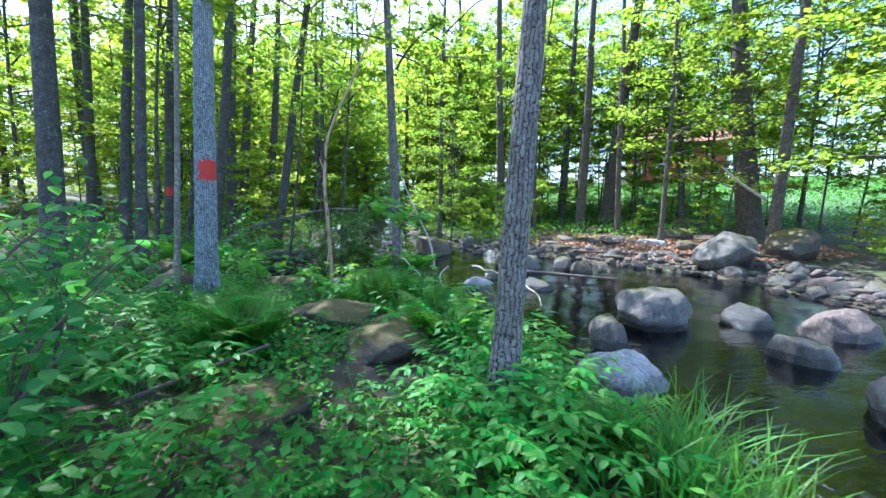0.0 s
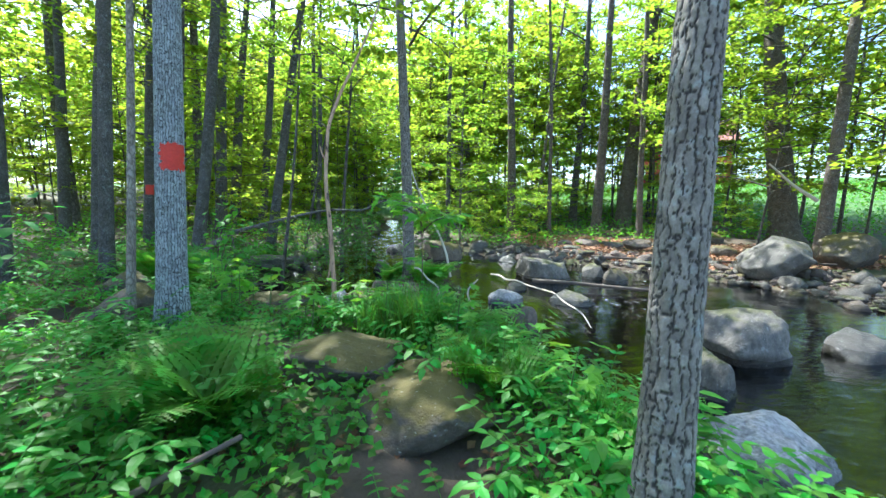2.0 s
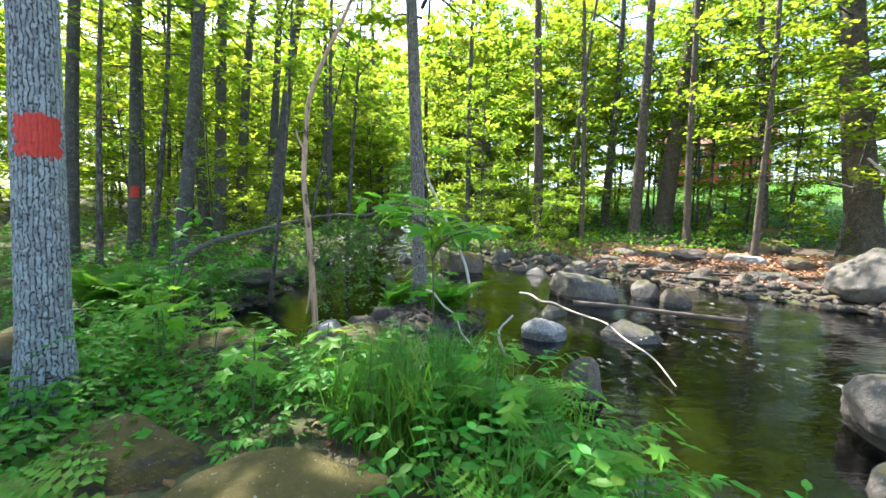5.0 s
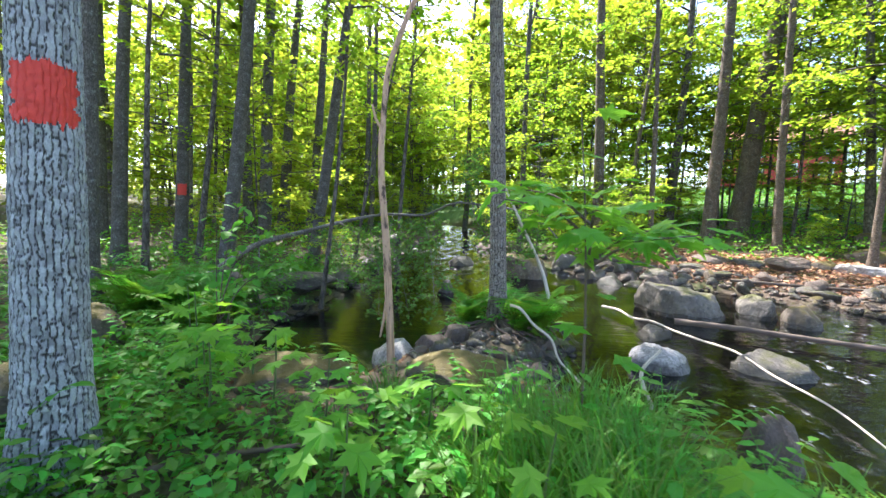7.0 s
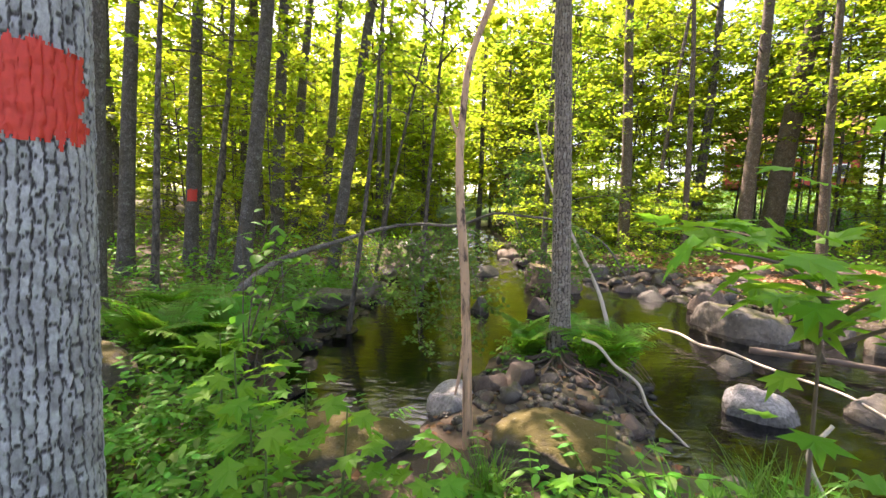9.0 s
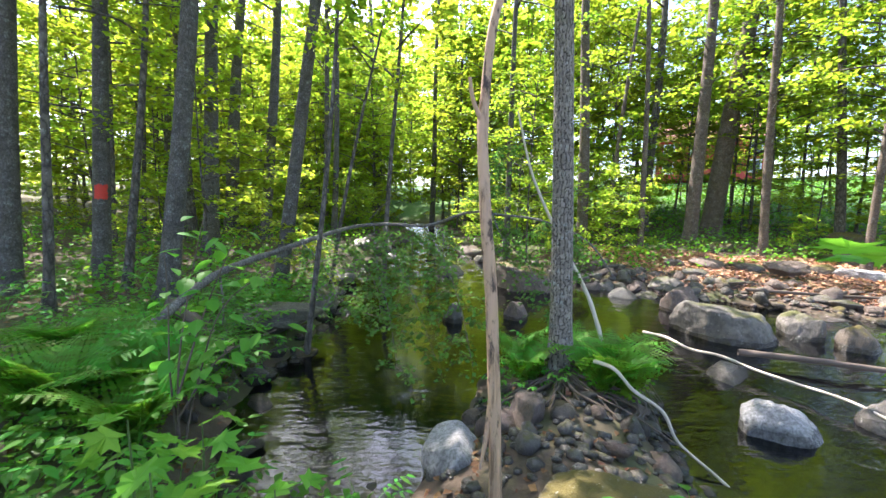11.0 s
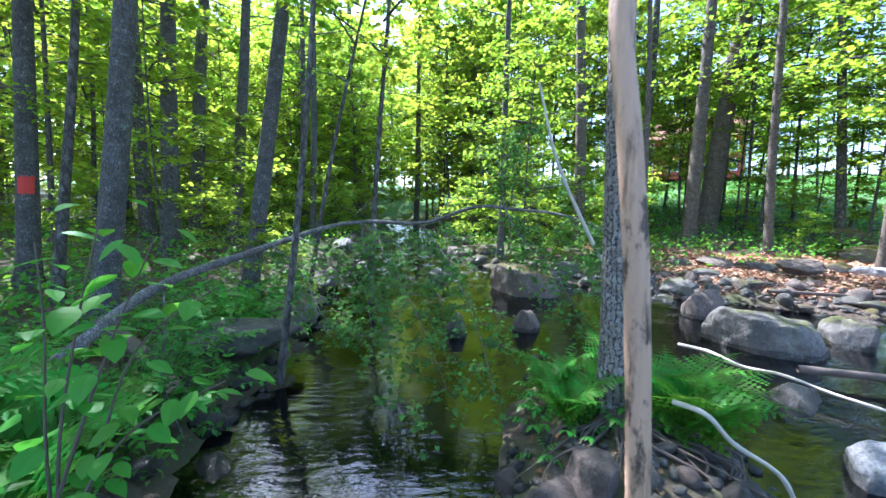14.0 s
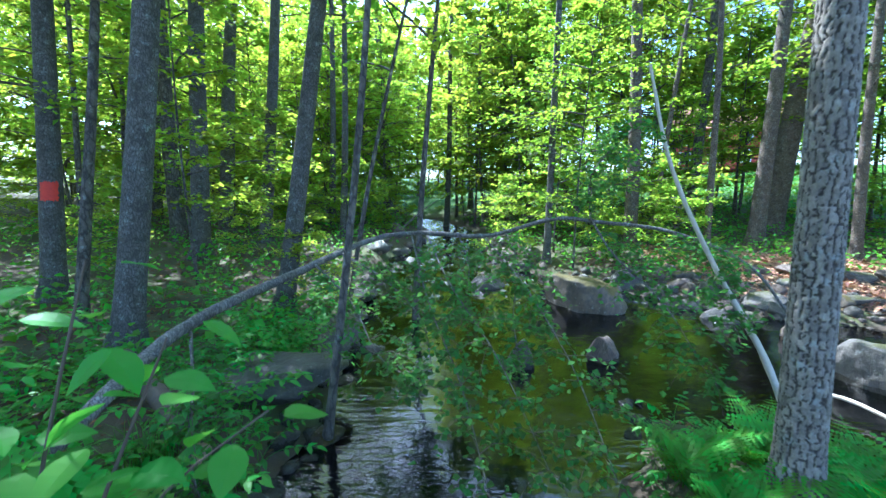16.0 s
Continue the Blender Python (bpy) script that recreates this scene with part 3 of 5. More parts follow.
def paint_bark(root, angle, half, z0, z1):
    """The same daub laid on plated bark: the trunk's own faces, lifted a little."""
    src = [o for o in root.children if o.name.startswith("trunk")][0].data
    co = np.zeros(len(src.vertices) * 3, np.float32)
    no = np.zeros(len(src.vertices) * 3, np.float32)
    src.vertices.foreach_get("co", co)
    src.vertices.foreach_get("normal", no)
    fs = np.zeros(len(src.polygons) * 4, np.int32)
    src.polygons.foreach_get("vertices", fs)
    co, no, fs = co.reshape(-1, 3), no.reshape(-1, 3), fs.reshape(-1, 4)
    c = co[fs].mean(1)
    band = (c[:, 2] > z0 - 0.06) & (c[:, 2] < z1 + 0.06)
    axis_xy = c[band][:, :2].mean(0)
    keep = []
    for k in np.nonzero(band)[0]:
        a = (math.atan2(c[k, 1] - axis_xy[1], c[k, 0] - axis_xy[0]) - angle + math.pi) % (2 * math.pi) - math.pi
        jag = 0.035 * noise.noise(Vector((a * 9, 3.0, c[k, 2] * 6))) + 0.02 * noise.noise(Vector((a * 30, 1.0, 0)))
        side = 0.3 * noise.noise(Vector((7.0, c[k, 2] * 26, 0)))
        if abs(a) < half + side and z0 + jag < c[k, 2] < z1 + jag * 0.8 - 0.012 * (a / half) ** 2:
            keep.append(k)
    fs = fs[keep]
    used, back = np.unique(fs, return_inverse=True)
    part("paint_mark", mesh_np("paint_mark", co[used] + 0.003 * no[used], back.reshape(-1, 4), RED_PAINT, True), root, None, "red brushed trail mark")


# near trunks
root, P, R = tree("alder_tree", 0.385, 2.73, 0.212, (0.075, 0.09), 14, BARK_NEAR_BROWN, None, "rough grey-brown alder trunk on the stream bank", "bank trees", 0.02, 130, 60, 1.0, seed=1)
m = spot(0, 0, 1.0, 1.2)
tagged(part("limb", CROWNS_TALL[0][0], root, m), kind="stuff")
part("crown", CROWNS_TALL[0][1], root, m)
root, P, R = tree("aspen_tree", -3.3, 5.3, 0.288, (0.03, 0.03), 15, BARK_NEAR, None, "grey plated trunk with a red trail mark", "bank trees", 0.012, 290, 60, 5.0, seed=2, plates=(0.024, 0.036, 0.045))
base = gz(-3.3, 5.3)
paint_bark(root, radians(-40), 0.92, 2.03 - base, 2.29 - base)
tagged(part("limb", CROWNS_TALL[1][0], root, spot(0, 0, 1.5, 0.5)), kind="stuff")
part("crown", CROWNS_TALL[1][1], root, spot(0, 0, 1.5, 0.5))
root, P, R = tree("alder_tree", -1.12, 8.85, 0.225, (-0.026, 0.011), 13, BARK_NEAR_BROWN, None, "grey plated alder trunk rising from a rooty islet", "bank trees", 0.03, 90, 60, 9.0, seed=3, z=0.3)
tagged(part("limb", CROWNS_YOUNG[1][0], root, spot(0, 0, 2.6, 2.5)), kind="stuff")
part("crown", CROWNS_YOUNG[1][1], root, spot(0, 0, 2.6, 2.5))
tree("young_tree", -3.6, 5.12, 0.085, (0.033, 0.034), 9, BARK_PALE, CROWNS_HIGH[0], "thin smooth pale trunk beside the marked tree", "bank trees", 0.02, 12, 40, seed=4, crown_scale=1.0)

# trunks of the wood, by place, thickness and lean
WOOD = [
    (-9.3, 11.3, 0.3, 0.05, 0.05, 1), (-9.05, 12.72, 0.31, 0.05, 0.045, 0), (-6.62, 11.05, 0.3, 0.085, 0.06, 1), (-8.75, 15.95, 0.42, 0.04, 0.025, 0),
    (-10.3, 19.9, 0.5, 0.075, 0.04, 1), (-8.4, 18.55, 0.38, 0.066, 0.03, 2), (-5.55, 12.75, 0.28, 0.145, 0.055, 0), (2.54, 18.6, 0.4, -0.02, 0.01, 1),
    (3.8, 17.0, 0.18, -0.03, 0.02, 2), (6.25, 18.5, 0.45, 0.017, -0.01, 0), (8.3, 20.5, 0.75, 0.076, -0.05, 1), (7.15, 16.45, 0.24, -0.02, 0.02, 2),
    (7.7, 14.13, 0.17, 0.0, 0.0, 0), (-6.9, 34, 0.75, -0.04, 0.0, 1), (-2.9, 27.8, 0.34, 0.02, 0.0, 2), (9.9, 12.0, 0.34, 0.03, -0.02, 0), (11.7, 15.2, 0.9, -0.08, 0.06, 1),
    # last three: trees added so that their high crowns shade cobbles and rapids
    (3.97, 20.1, 0.18, 0.1, 0.0, 0), (-7.3, 7.2, 0.4, 0.03, 0.03, 2), (-6.4, 8.15, 0.23, 0.03, 0.03, 1), (-11.5, 9.5, 0.3, 0.04, 0.03, 1), (-12.5, 13.8, 0.33, 0.03, 0.02, 0), (13.5, 11.5, 0.3, -0.02, 0, 2), (-0.3, 17.3, 0.2, 0.02, 0.0, 0), (-6.6, 20.6, 0.26, 0.03, 0.02, 2), (-7.7, 23.2, 0.3, 0.02, 0.02, 1)]
for k, (x, y, d, lx, ly, c) in enumerate(WOOD):
    root, P, R = tree("forest_tree", x, y, d, (lx, ly), 16 + (k % 4), BARK if x < 0 else BARK_BROWN, CROWNS_THIN[c] if k in (7, 8, 9, 11, 17) else CROWNS_MID[c] if k == 12 else CROWNS_SPARSE[c] if y > 15.5 and x > -8 and k not in (10, 16, 23) else CROWNS_TALL[c], "tall straight forest tree with grey bark and leafy crown", "forest trees", 0.035, 20, 60, seed=20 + k)
    if k == 1:
        b0 = gz(x, y)
        paint_patch(root, P, R, radians(-55), 0.72, 2.0 - b0, 2.27 - b0, 5)
# thin dark stems over the pool
for k, (x, y, d, lx, ly, h) in enumerate([(-4.1, 10.0, 0.08, 0.084, 0.03, 8), (-4.65, 13.05, 0.09, 0.19, 0.04, 8), (-3.55, 13.15, 0.12, 0.053, 0.01, 9), (-7.9, 11.9, 0.16, 0.06, 0.05, 9), (-7.6, 10.2, 0.13, 0.07, 0.06, 8)]):
    tree("young_tree", x, y, d, (lx, ly), h, BARK_FAR, CROWNS_HIGH[k % 3], "thin dark young tree leaning over the pool", "young trees", 0.07, 10, 40, seed=60 + k, crown_scale=1.05)

# the wood behind: young maples with low layered leaves, and more tall trees
r = np.random.default_rng(5)


def scatter(n, x0, x1, y0, y1, gap, keep, r, tries=40):
    out = []
    for _ in range(n * tries):
        x, y = r.uniform(x0, x1), r.uniform(y0, y1)
        if keep(x, y) and all((x - a) ** 2 + (y - b) ** 2 > gap * gap for a, b in out):
            out.append((x, y))
            if len(out) == n:
                break
    return out


def sun_lane(x, y):
    """The gap in the trees by which the sun reaches the gravel bank."""
    dx, dy = x - 5.5, y - 14.5
    ex, ey = x + 4.5, y - 17
    return (0 < -0.64 * dx + 0.77 * dy < 12 and abs(0.77 * dx + 0.64 * dy) < 2.6) or (0 < -0.588 * ex + 0.809 * ey < 15 and abs(0.809 * ex + 0.588 * ey) < 3.0)


def wood_land(x, y):
    return in_water(x, y) < -0.6 and 0.75 * x + y < 33 and math.hypot(x + 2, y - 5) > 8.5 and not (2 < x < 9 and 9 < y < 16) and not sun_lane(x, y)


for k, (x, y) in enumerate(scatter(48, -22, 18, 8, 40, 1.9, wood_land, r)):
    s = r.uniform(0.75, 1.35)
    tree("young_tree", x, y, 0.07 * s, tuple(r.normal(0, 0.05, 2)), 7.3 * s, BARK_FAR, CROWNS_YOUNG[k % 4], "young maple with thin stem and layered bright green leaves", "young maples", 0.06, 8, 16, seed=100 + k, crown_scale=s)
for k, (x, y) in enumerate(scatter(30, -30, 16, 24, 52, 2.8, lambda x, y: 0.75 * x + y < 36 and not sun_lane(x, y) and in_water(x, y) < -0.4, r)):
    s = r.uniform(1.3, 2.0)
    tree("young_tree", x, y, 0.1 * s, tuple(r.normal(0, 0.04, 2)), 7.3 * s, BARK_FAR, CROWNS_FAR[k % 3], "broadleaf tree with leaves down to the ground", "forest edge trees", 0.08, 8, 14, seed=400 + k, crown_scale=s)
for k, (x, y) in enumerate(scatter(26, -32, 22, 14, 55, 3.2, lambda x, y: wood_land(x, y) and math.hypot(x, y) > 18, r)):
    tree("forest_tree", x, y, r.uniform(0.22, 0.45), tuple(r.normal(0, 0.03, 2)), 17, BARK_FAR, CROWNS_SPARSE[k % 3], "tall straight forest tree with grey bark and leafy crown", "forest trees", 0.05, 12, 20, seed=200 + k, crown_scale=r.uniform(0.9, 1.25))
for k, (x, y) in enumerate(scatter(14, -18, 16, -22, -2, 3.5, lambda x, y: in_water(x, y) < -0.5 and math.hypot(x, y) > 4.0, r)):
    tree("forest_tree", x, y, r.uniform(0.22, 0.4), tuple(r.normal(0, 0.03, 2)), 16, BARK_FAR, CROWNS_TALL[k % 3], "tall straight forest tree with grey bark and leafy crown", "forest trees", 0.05, 10, 16, seed=260 + k, crown_scale=r.uniform(0.9, 1.2))
for k, (x, y) in enumerate(scatter(26, -40, 8, 46, 66, 3.0, lambda x, y: 0.75 * x + y < 60, r)):
    s = r.uniform(2.0, 2.7)
    tree("young_tree", x, y, 0.1 * s, tuple(r.normal(0, 0.04, 2)), 7.3 * s, BARK_FAR, CROWNS_FAR[k % 3], "broadleaf tree with leaves down to the ground", "forest edge trees", 0.08, 8, 14, seed=500 + k, crown_scale=s)
for k, (x, y) in enumerate(scatter(26, 12, 75, 40, 85, 3.5, lambda x, y: 0.75 * x + y > 88 and math.hypot(x - 33, y - 58) > 9, r)):
    s = r.uniform(2.0, 2.8)
    tree("young_tree", x, y, 0.1 * s, tuple(r.normal(0, 0.04, 2)), 7.3 * s, BARK_FAR, CROWNS_FAR[k % 3], "broadleaf tree behind the meadow", "meadow edge trees", 0.08, 8, 14, seed=600 + k, crown_scale=s)
for k, (x, y) in enumerate(scatter(40, -45, 20, 55, 85, 3.0, lambda x, y: 0.75 * x + y < 80, r)):
    s = r.uniform(2.4, 3.4)
    tree("young_tree", x, y, 0.1 * s, tuple(r.normal(0, 0.04, 2)), 7.3 * s, BARK_FAR, CROWNS_FAR[k % 3], "broadleaf tree with leaves down to the ground", "forest edge trees", 0.08, 8, 14, seed=700 + k, crown_scale=s)
for k, (x, y) in enumerate(scatter(24, -17, 16, 17, 38, 2.2, lambda x, y: in_water(x, y) < -0.4 and 0.75 * x + y < 36 and not sun_lane(x, y) and (x > 3 or y > 27), r)):
    s = r.uniform(1.0, 1.45)
    tree("young_tree", x, y, 0.1 * s, tuple(r.normal(0, 0.04, 2)), 9 * s, BARK_FAR, CROWNS_MID[k % 3], "slim maple with bright green leaves in high layers", "young maples", 0.07, 8, 16, seed=800 + k, crown_scale=s)
for k, (x, y) in enumerate(scatter(22, -48, -17, 4, 34, 2.6, lambda x, y: True, r)):
    s = r.uniform(1.5, 2.2)
    tree("young_tree", x, y, 0.1 * s, tuple(r.normal(0, 0.04, 2)), 7.3 * s, BARK_FAR, CROWNS_FAR[k % 3], "broadleaf tree with leaves down to the ground", "forest edge trees", 0.08, 8, 14, seed=860 + k, crown_scale=s)
for k, (x, y) in enumerate([(11, 25.5), (13, 27), (12.2, 29), (9.6, 24), (14.5, 28)]):
    tree("young_tree", x, y, 0.09, (0.02, 0.01), 8, BARK_FAR, CROWNS_YOUNG[k % 4], "young maple with thin stem and layered bright green leaves", "young maples", 0.06, 8, 16, seed=900 + k, crown_scale=1.1)
for k, (x, y) in enumerate(scatter(36, -46, 8, 13, 46, 2.2, lambda x, y: in_water(x, y) < -0.4 and 0.75 * x + y < 40 and (x < -16 or y > 24), r)):
    s = r.uniform(0.5, 0.8)
    root = thing("shrub", spot(x, y, gz(x, y) - 0.5, r.uniform(0, 6.28), (0, 0), s), "tall leafy bush closing the far side of the wood", "shrub", "far bushes")
    tagged(part("limb", CROWNS_FAR[k % 3][0], root), kind="stuff")
    part("foliage", CROWNS_FAR[k % 3][1], root)


def under_rays(x, y):
    """The height that a tree in the sun's lanes may reach without shading the ground that they light."""
    out = []
    for cx, cy, ux, uy, half in ((6.5, 14.8, -0.64, 0.77, 3.6), (-4.5, 17.0, -0.588, 0.809, 3.6)):
        dx, dy = x - cx, y - cy
        along = ux * dx + uy * dy
        if 0 < along < 16 and abs(uy * dx - ux * dy) < half:
            out.append(0.95 * along)
    return min(out) if out else 0.0


r = np.random.default_rng(55)
for k, (x, y) in enumerate(scatter(10, -16, 6, 16, 32, 2.2, lambda x, y: under_rays(x, y) > 4.0 and in_water(x, y) < -0.4, r)):
    s = min(1.5, under_rays(x, y) / 7.6)
    tree("young_tree", x, y, 0.07 * s, tuple(r.normal(0, 0.04, 2)), 7.3 * s, BARK_FAR, CROWNS_YOUNG[k % 4], "young maple with thin stem and layered bright green leaves", "young maples", 0.06, 8, 16, seed=950 + k, crown_scale=s)
for k, (x, y, s) in enumerate([(2.0, 27.0, 1.35), (5.0, 25.5, 1.3), (8.5, 26.0, 1.35), (4.0, 30.0, 1.6), (0.3, 29.5, 1.6), (10.5, 22.5, 1.2), (12.5, 19.0, 1.1), (14.0, 24.0, 1.4), (10.8, 17.0, 0.9), (7.0, 29.0, 1.6), (13.2, 14.8, 1.25), (16.0, 18.0, 1.5), (9.6, 19.5, 1.2), (17.0, 14.5, 1.4), (-10.8, 15.2, 1.3), (-13.5, 12.5, 1.3), (-12.5, 18.5, 1.5)]):
    tree("young_tree", x, y, 0.1 * s, (0.02, 0.0), 9 * s, BARK_FAR, CROWNS_MID[k % 3], "slim maple with bright green leaves in high layers", "young maples", 0.07, 8, 16, seed=980 + k, crown_scale=s)
r = np.random.default_rng(57)
for k, (x, y) in enumerate(scatter(44, -50, 12, 38, 58, 2.4, lambda x, y: in_water(x, y) < -0.4 and 0.75 * x + y < 52, r)):
    s = r.uniform(0.55, 0.95)
    root = thing("shrub", spot(x, y, gz(x, y) - 0.6, r.uniform(0, 6.28), (0, 0), s), "tall leafy bush closing the far side of the wood", "shrub", "far bushes")
    tagged(part("limb", CROWNS_FAR[k % 3][0], root), kind="stuff")
    part("foliage", CROWNS_FAR[k % 3][1], root)
for k, (x, y) in enumerate(scatter(16, -15, 4, 17, 29, 1.9, lambda x, y: in_water(x, y) < -0.5, r)):
    s = r.uniform(0.9, 1.7)
    root = thing("shrub", spot(x, y, gz(x, y) - 0.1, r.uniform(0, 6.28), (0, 0), s), "yellow-green bush in the far wood, leaf colour brightened as if sunlit", "shrub", "undergrowth")
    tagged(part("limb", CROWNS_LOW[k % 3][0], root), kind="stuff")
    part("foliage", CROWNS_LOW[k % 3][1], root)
r = np.random.default_rng(56)
# undergrowth
for k, (x, y) in enumerate(scatter(46, -16, 15, 8, 32, 1.1, lambda x, y: in_water(x, y) < -0.35 and math.hypot(x + 1.5, y - 4) > 6.5 and not (0 < x < 9.5 and 8 < y < 15.5), r)):
    s = r.uniform(0.5, 1.15)
    if 3 < x < 9 and y < 17.2:
        s *= 0.45
    root = thing("shrub", spot(x, y, gz(x, y) - 0.05, r.uniform(0, 6.28), (0, 0), s), "leafy green undergrowth shrub on the forest floor", "shrub", "undergrowth")
    tagged(part("limb", CROWNS_LOW[k % 3][0], root), kind="stuff")
    part("foliage", CROWNS_LOW[k % 3][1], root)


# ---- rocks ----
def rock_mesh(seed, sub, rough=0.2, flat=0.7, material=None):
    """A water-worn stone about one metre wide, with planes, dents and a level underside."""
    bm = bmesh.new()
    bmesh.ops.create_icosphere(bm, subdivisions=sub, radius=0.5)
    off = Vector((seed * 3.7, seed * 1.3, -seed))
    r = np.random.default_rng(seed)
    cuts = [(Vector(r.normal(0, 1, 3)).normalized(), r.uniform(0.22, 0.4)) for _ in range(11)]
    for v in bm.verts:
        p = v.co.copy()
        for n, d in cuts:
            over = p.dot(n) - d
            if over > 0:
                p -= n * over * 0.86
        q = p * 1.9 + off
        p *= 1 + rough * noise.noise(q) + 0.35 * rough * noise.noise(q * 2.7) + 0.22 * rough * noise.noise(q * 7.0) + 0.12 * rough * noise.noise(q * 17.0)
        p.z = p.z * flat
        if p.z < -0.22:
            p.z = -0.22 + (p.z + 0.22) * 0.2
        v.co = p
    me = bpy.data.meshes.new("stone")
    bm.to_mesh(me)
    bm.free()
    me.polygons.foreach_set("use_smooth", np.full(len(me.polygons), True))
    me.update()
    if material:
        me.materials.append(material)
    return me


STONE_SHAPES = {}


def stone_shape(seed, sub, material):
    key = (seed, sub, material.name)
    if key not in STONE_SHAPES:
        STONE_SHAPES[key] = rock_mesh(seed, sub, material=material)
    return STONE_SHAPES[key]


def boulder(x, y, width, top, material, label, seed, deep=0.85, sub=4, name="boulder", group="stream boulders"):
    floor_z = min(gz(x, y) - 0.1, top - 0.25)
    tall = (top - floor_z) + 0.08
    ob = new(name, stone_shape(seed, sub, material))
    crest = max(v.co.z for v in ob.data.vertices)
    sz = tall / (crest + 0.24)
    ob.matrix_basis = spot(x, y, top - crest * sz, (seed * 1.7) % 6.28 if width < 0.6 else (seed * 0.9) % 0.8 - 0.4, (0.05 * math.sin(seed), 0.06 * math.cos(seed * 2)), (width, width * deep, sz))
    return tagged(ob, label, "rock", group)


GREY, PALE, MOSSY = "rounded grey granite boulder standing in the stream", "pale smooth granite boulder at the water's edge", "brown mossy boulder among plants on the bank"
SUNNY = "warm-coloured boulder in leaf litter at the edge of the wood"
WETL, RUDDY = "dark wet boulder half under water", "ruddy rounded stone at the water's edge"
for k, (x, y, w, top, mt, lab) in enumerate([
        (1.98, 10.95, 1.4, 0.52, ROCK, GREY), (2.28, 12.3, 0.75, 0.48, ROCK_RED, RUDDY), (3.63, 10.4, 0.7, 0.33, ROCK_MOSS, "yellow-mossed boulder in the stream"), (3.25, 10.9, 0.85, 0.36, ROCK, GREY),
        (0.68, 8.35, 0.85, 0.22, ROCK_WHITE, PALE), (1.05, 9.5, 0.75, 0.16, ROCK_DARK, WETL), (-2.18, 11.6, 0.5, 0.33, ROCK_DARK, WETL), (-4.7, 10.5, 1.25, 0.55, ROCK_DARK, "large dark wet boulder under the bank of the pool"),
        (-1.32, 7.8, 0.46, 0.3, ROCK, "smooth blue-grey stone below the islet"), (-1.62, 8.1, 0.5, 0.42, ROCK_RED, RUDDY), (-1.9, 8.05, 0.42, 0.3, ROCK_RED, RUDDY), (-1.06, 8.5, 0.4, 0.3, ROCK_RED, RUDDY),
        (-2.27, 7.75, 0.68, 0.27, ROCK_WHITE, "pale smooth stone at the pool's edge"), (-1.5, 6.85, 1.05, 0.52, ROCK_MOSS, MOSSY), (-0.72, 7.65, 0.38, 0.2, ROCK_RED, RUDDY), (-0.85, 8.0, 0.3, 0.3, ROCK_DARK, WETL),
        (3.11, 5.95, 1.35, 0.52, ROCK, "big grey boulder with mossy top in the stream"), (4.52, 5.8, 0.75, 0.29, ROCK_DARK, WETL), (4.09, 4.45, 0.7, 0.27, ROCK, GREY), (5.5, 5.3, 1.05, 0.33, ROCK_RED, RUDDY),
        (1.8, 3.85, 1.1, 0.26, ROCK_WHITE, "flat pale rock beside the riffle"), (2.04, 4.9, 0.75, 0.33, ROCK, GREY), (3.85, 3.15, 0.85, 0.32, ROCK, GREY), (7.85, 10.95, 2.05, 1.1, ROCK, "large smooth grey boulder on the gravel bar"),
        (9.9, 11.3, 1.5, 1.2, ROCK_MOSS, "large mossy boulder on the far bank"), (0.63, 6.5, 0.52, 0.38, ROCK_RED, RUDDY), (1.9, 8.3, 0.85, 0.2, ROCK, GREY), (-0.5, 14.0, 1.5, 0.68, ROCK_MOSS, "large moss-covered boulder beside the rapids"),
        (-1.07, 11.7, 0.5, 0.33, ROCK_RED, RUDDY), (-2.04, 15.3, 0.95, 0.4, ROCK_DARK, WETL), (-0.63, 3.7, 1.35, 0.58, ROCK_MOSS, MOSSY), (-1.28, 4.32, 1.2, 0.65, ROCK_MOSS, MOSSY),
        (-1.38, 2.45, 1.25, 0.52, ROCK_MOSS, "flat brown boulder sunk in the bank"), (-4.2, 5.7, 0.95, 0.78, ROCK_MOSS, MOSSY), (-2.85, 6.7, 0.95, 0.5, ROCK_MOSS, MOSSY), (-2.3, 4.8, 0.85, 0.52, ROCK_MOSS, MOSSY),
        (5.4, 14.9, 0.9, 0.62, ROCK, GREY), (8.9, 15.2, 1.5, 0.95, ROCK_MOSS, MOSSY), (10.6, 17.2, 1.7, 1.3, ROCK_MOSS, MOSSY), (6.6, 17.6, 1.3, 0.9, ROCK_MOSS, MOSSY), (4.0, 15.6, 0.7, 0.6, ROCK_RED, RUDDY), (-3.3, 4.1, 0.6, 0.5, ROCK_MOSS, MOSSY), (-5.3, 7.0, 0.9, 0.72, ROCK_MOSS, MOSSY),
        (6.1, 14.5, 1.25, 0.72, ROCK_RED, SUNNY), (4.75, 15.3, 0.9, 0.66, ROCK_RED, SUNNY), (7.15, 13.75, 1.0, 0.66, ROCK_WHITE, SUNNY), (6.75, 14.15, 0.7, 0.68, ROCK_MOSS, "yellow-mossed stone at the edge of the wood"), (8.15, 13.2, 0.95, 0.66, ROCK_MOSS, "yellow-mossed stone at the edge of the wood"),
        (8.7, 12.75, 0.8, 0.62, ROCK_RED, SUNNY), (3.9, 14.55, 0.8, 0.5, ROCK, GREY), (5.5, 13.6, 0.75, 0.42, ROCK_RED, RUDDY), (2.7, 13.7, 0.85, 0.42, ROCK, GREY), (6.6, 12.3, 0.7, 0.4, ROCK, GREY)]):
    boulder(x, y, w, top, mt, lab, k % 9 + 1, sub=5 if w > 0.8 else 4 if w > 0.45 else 3)

# cobbles of the gravel bar and the rapids
r = np.random.default_rng(11)


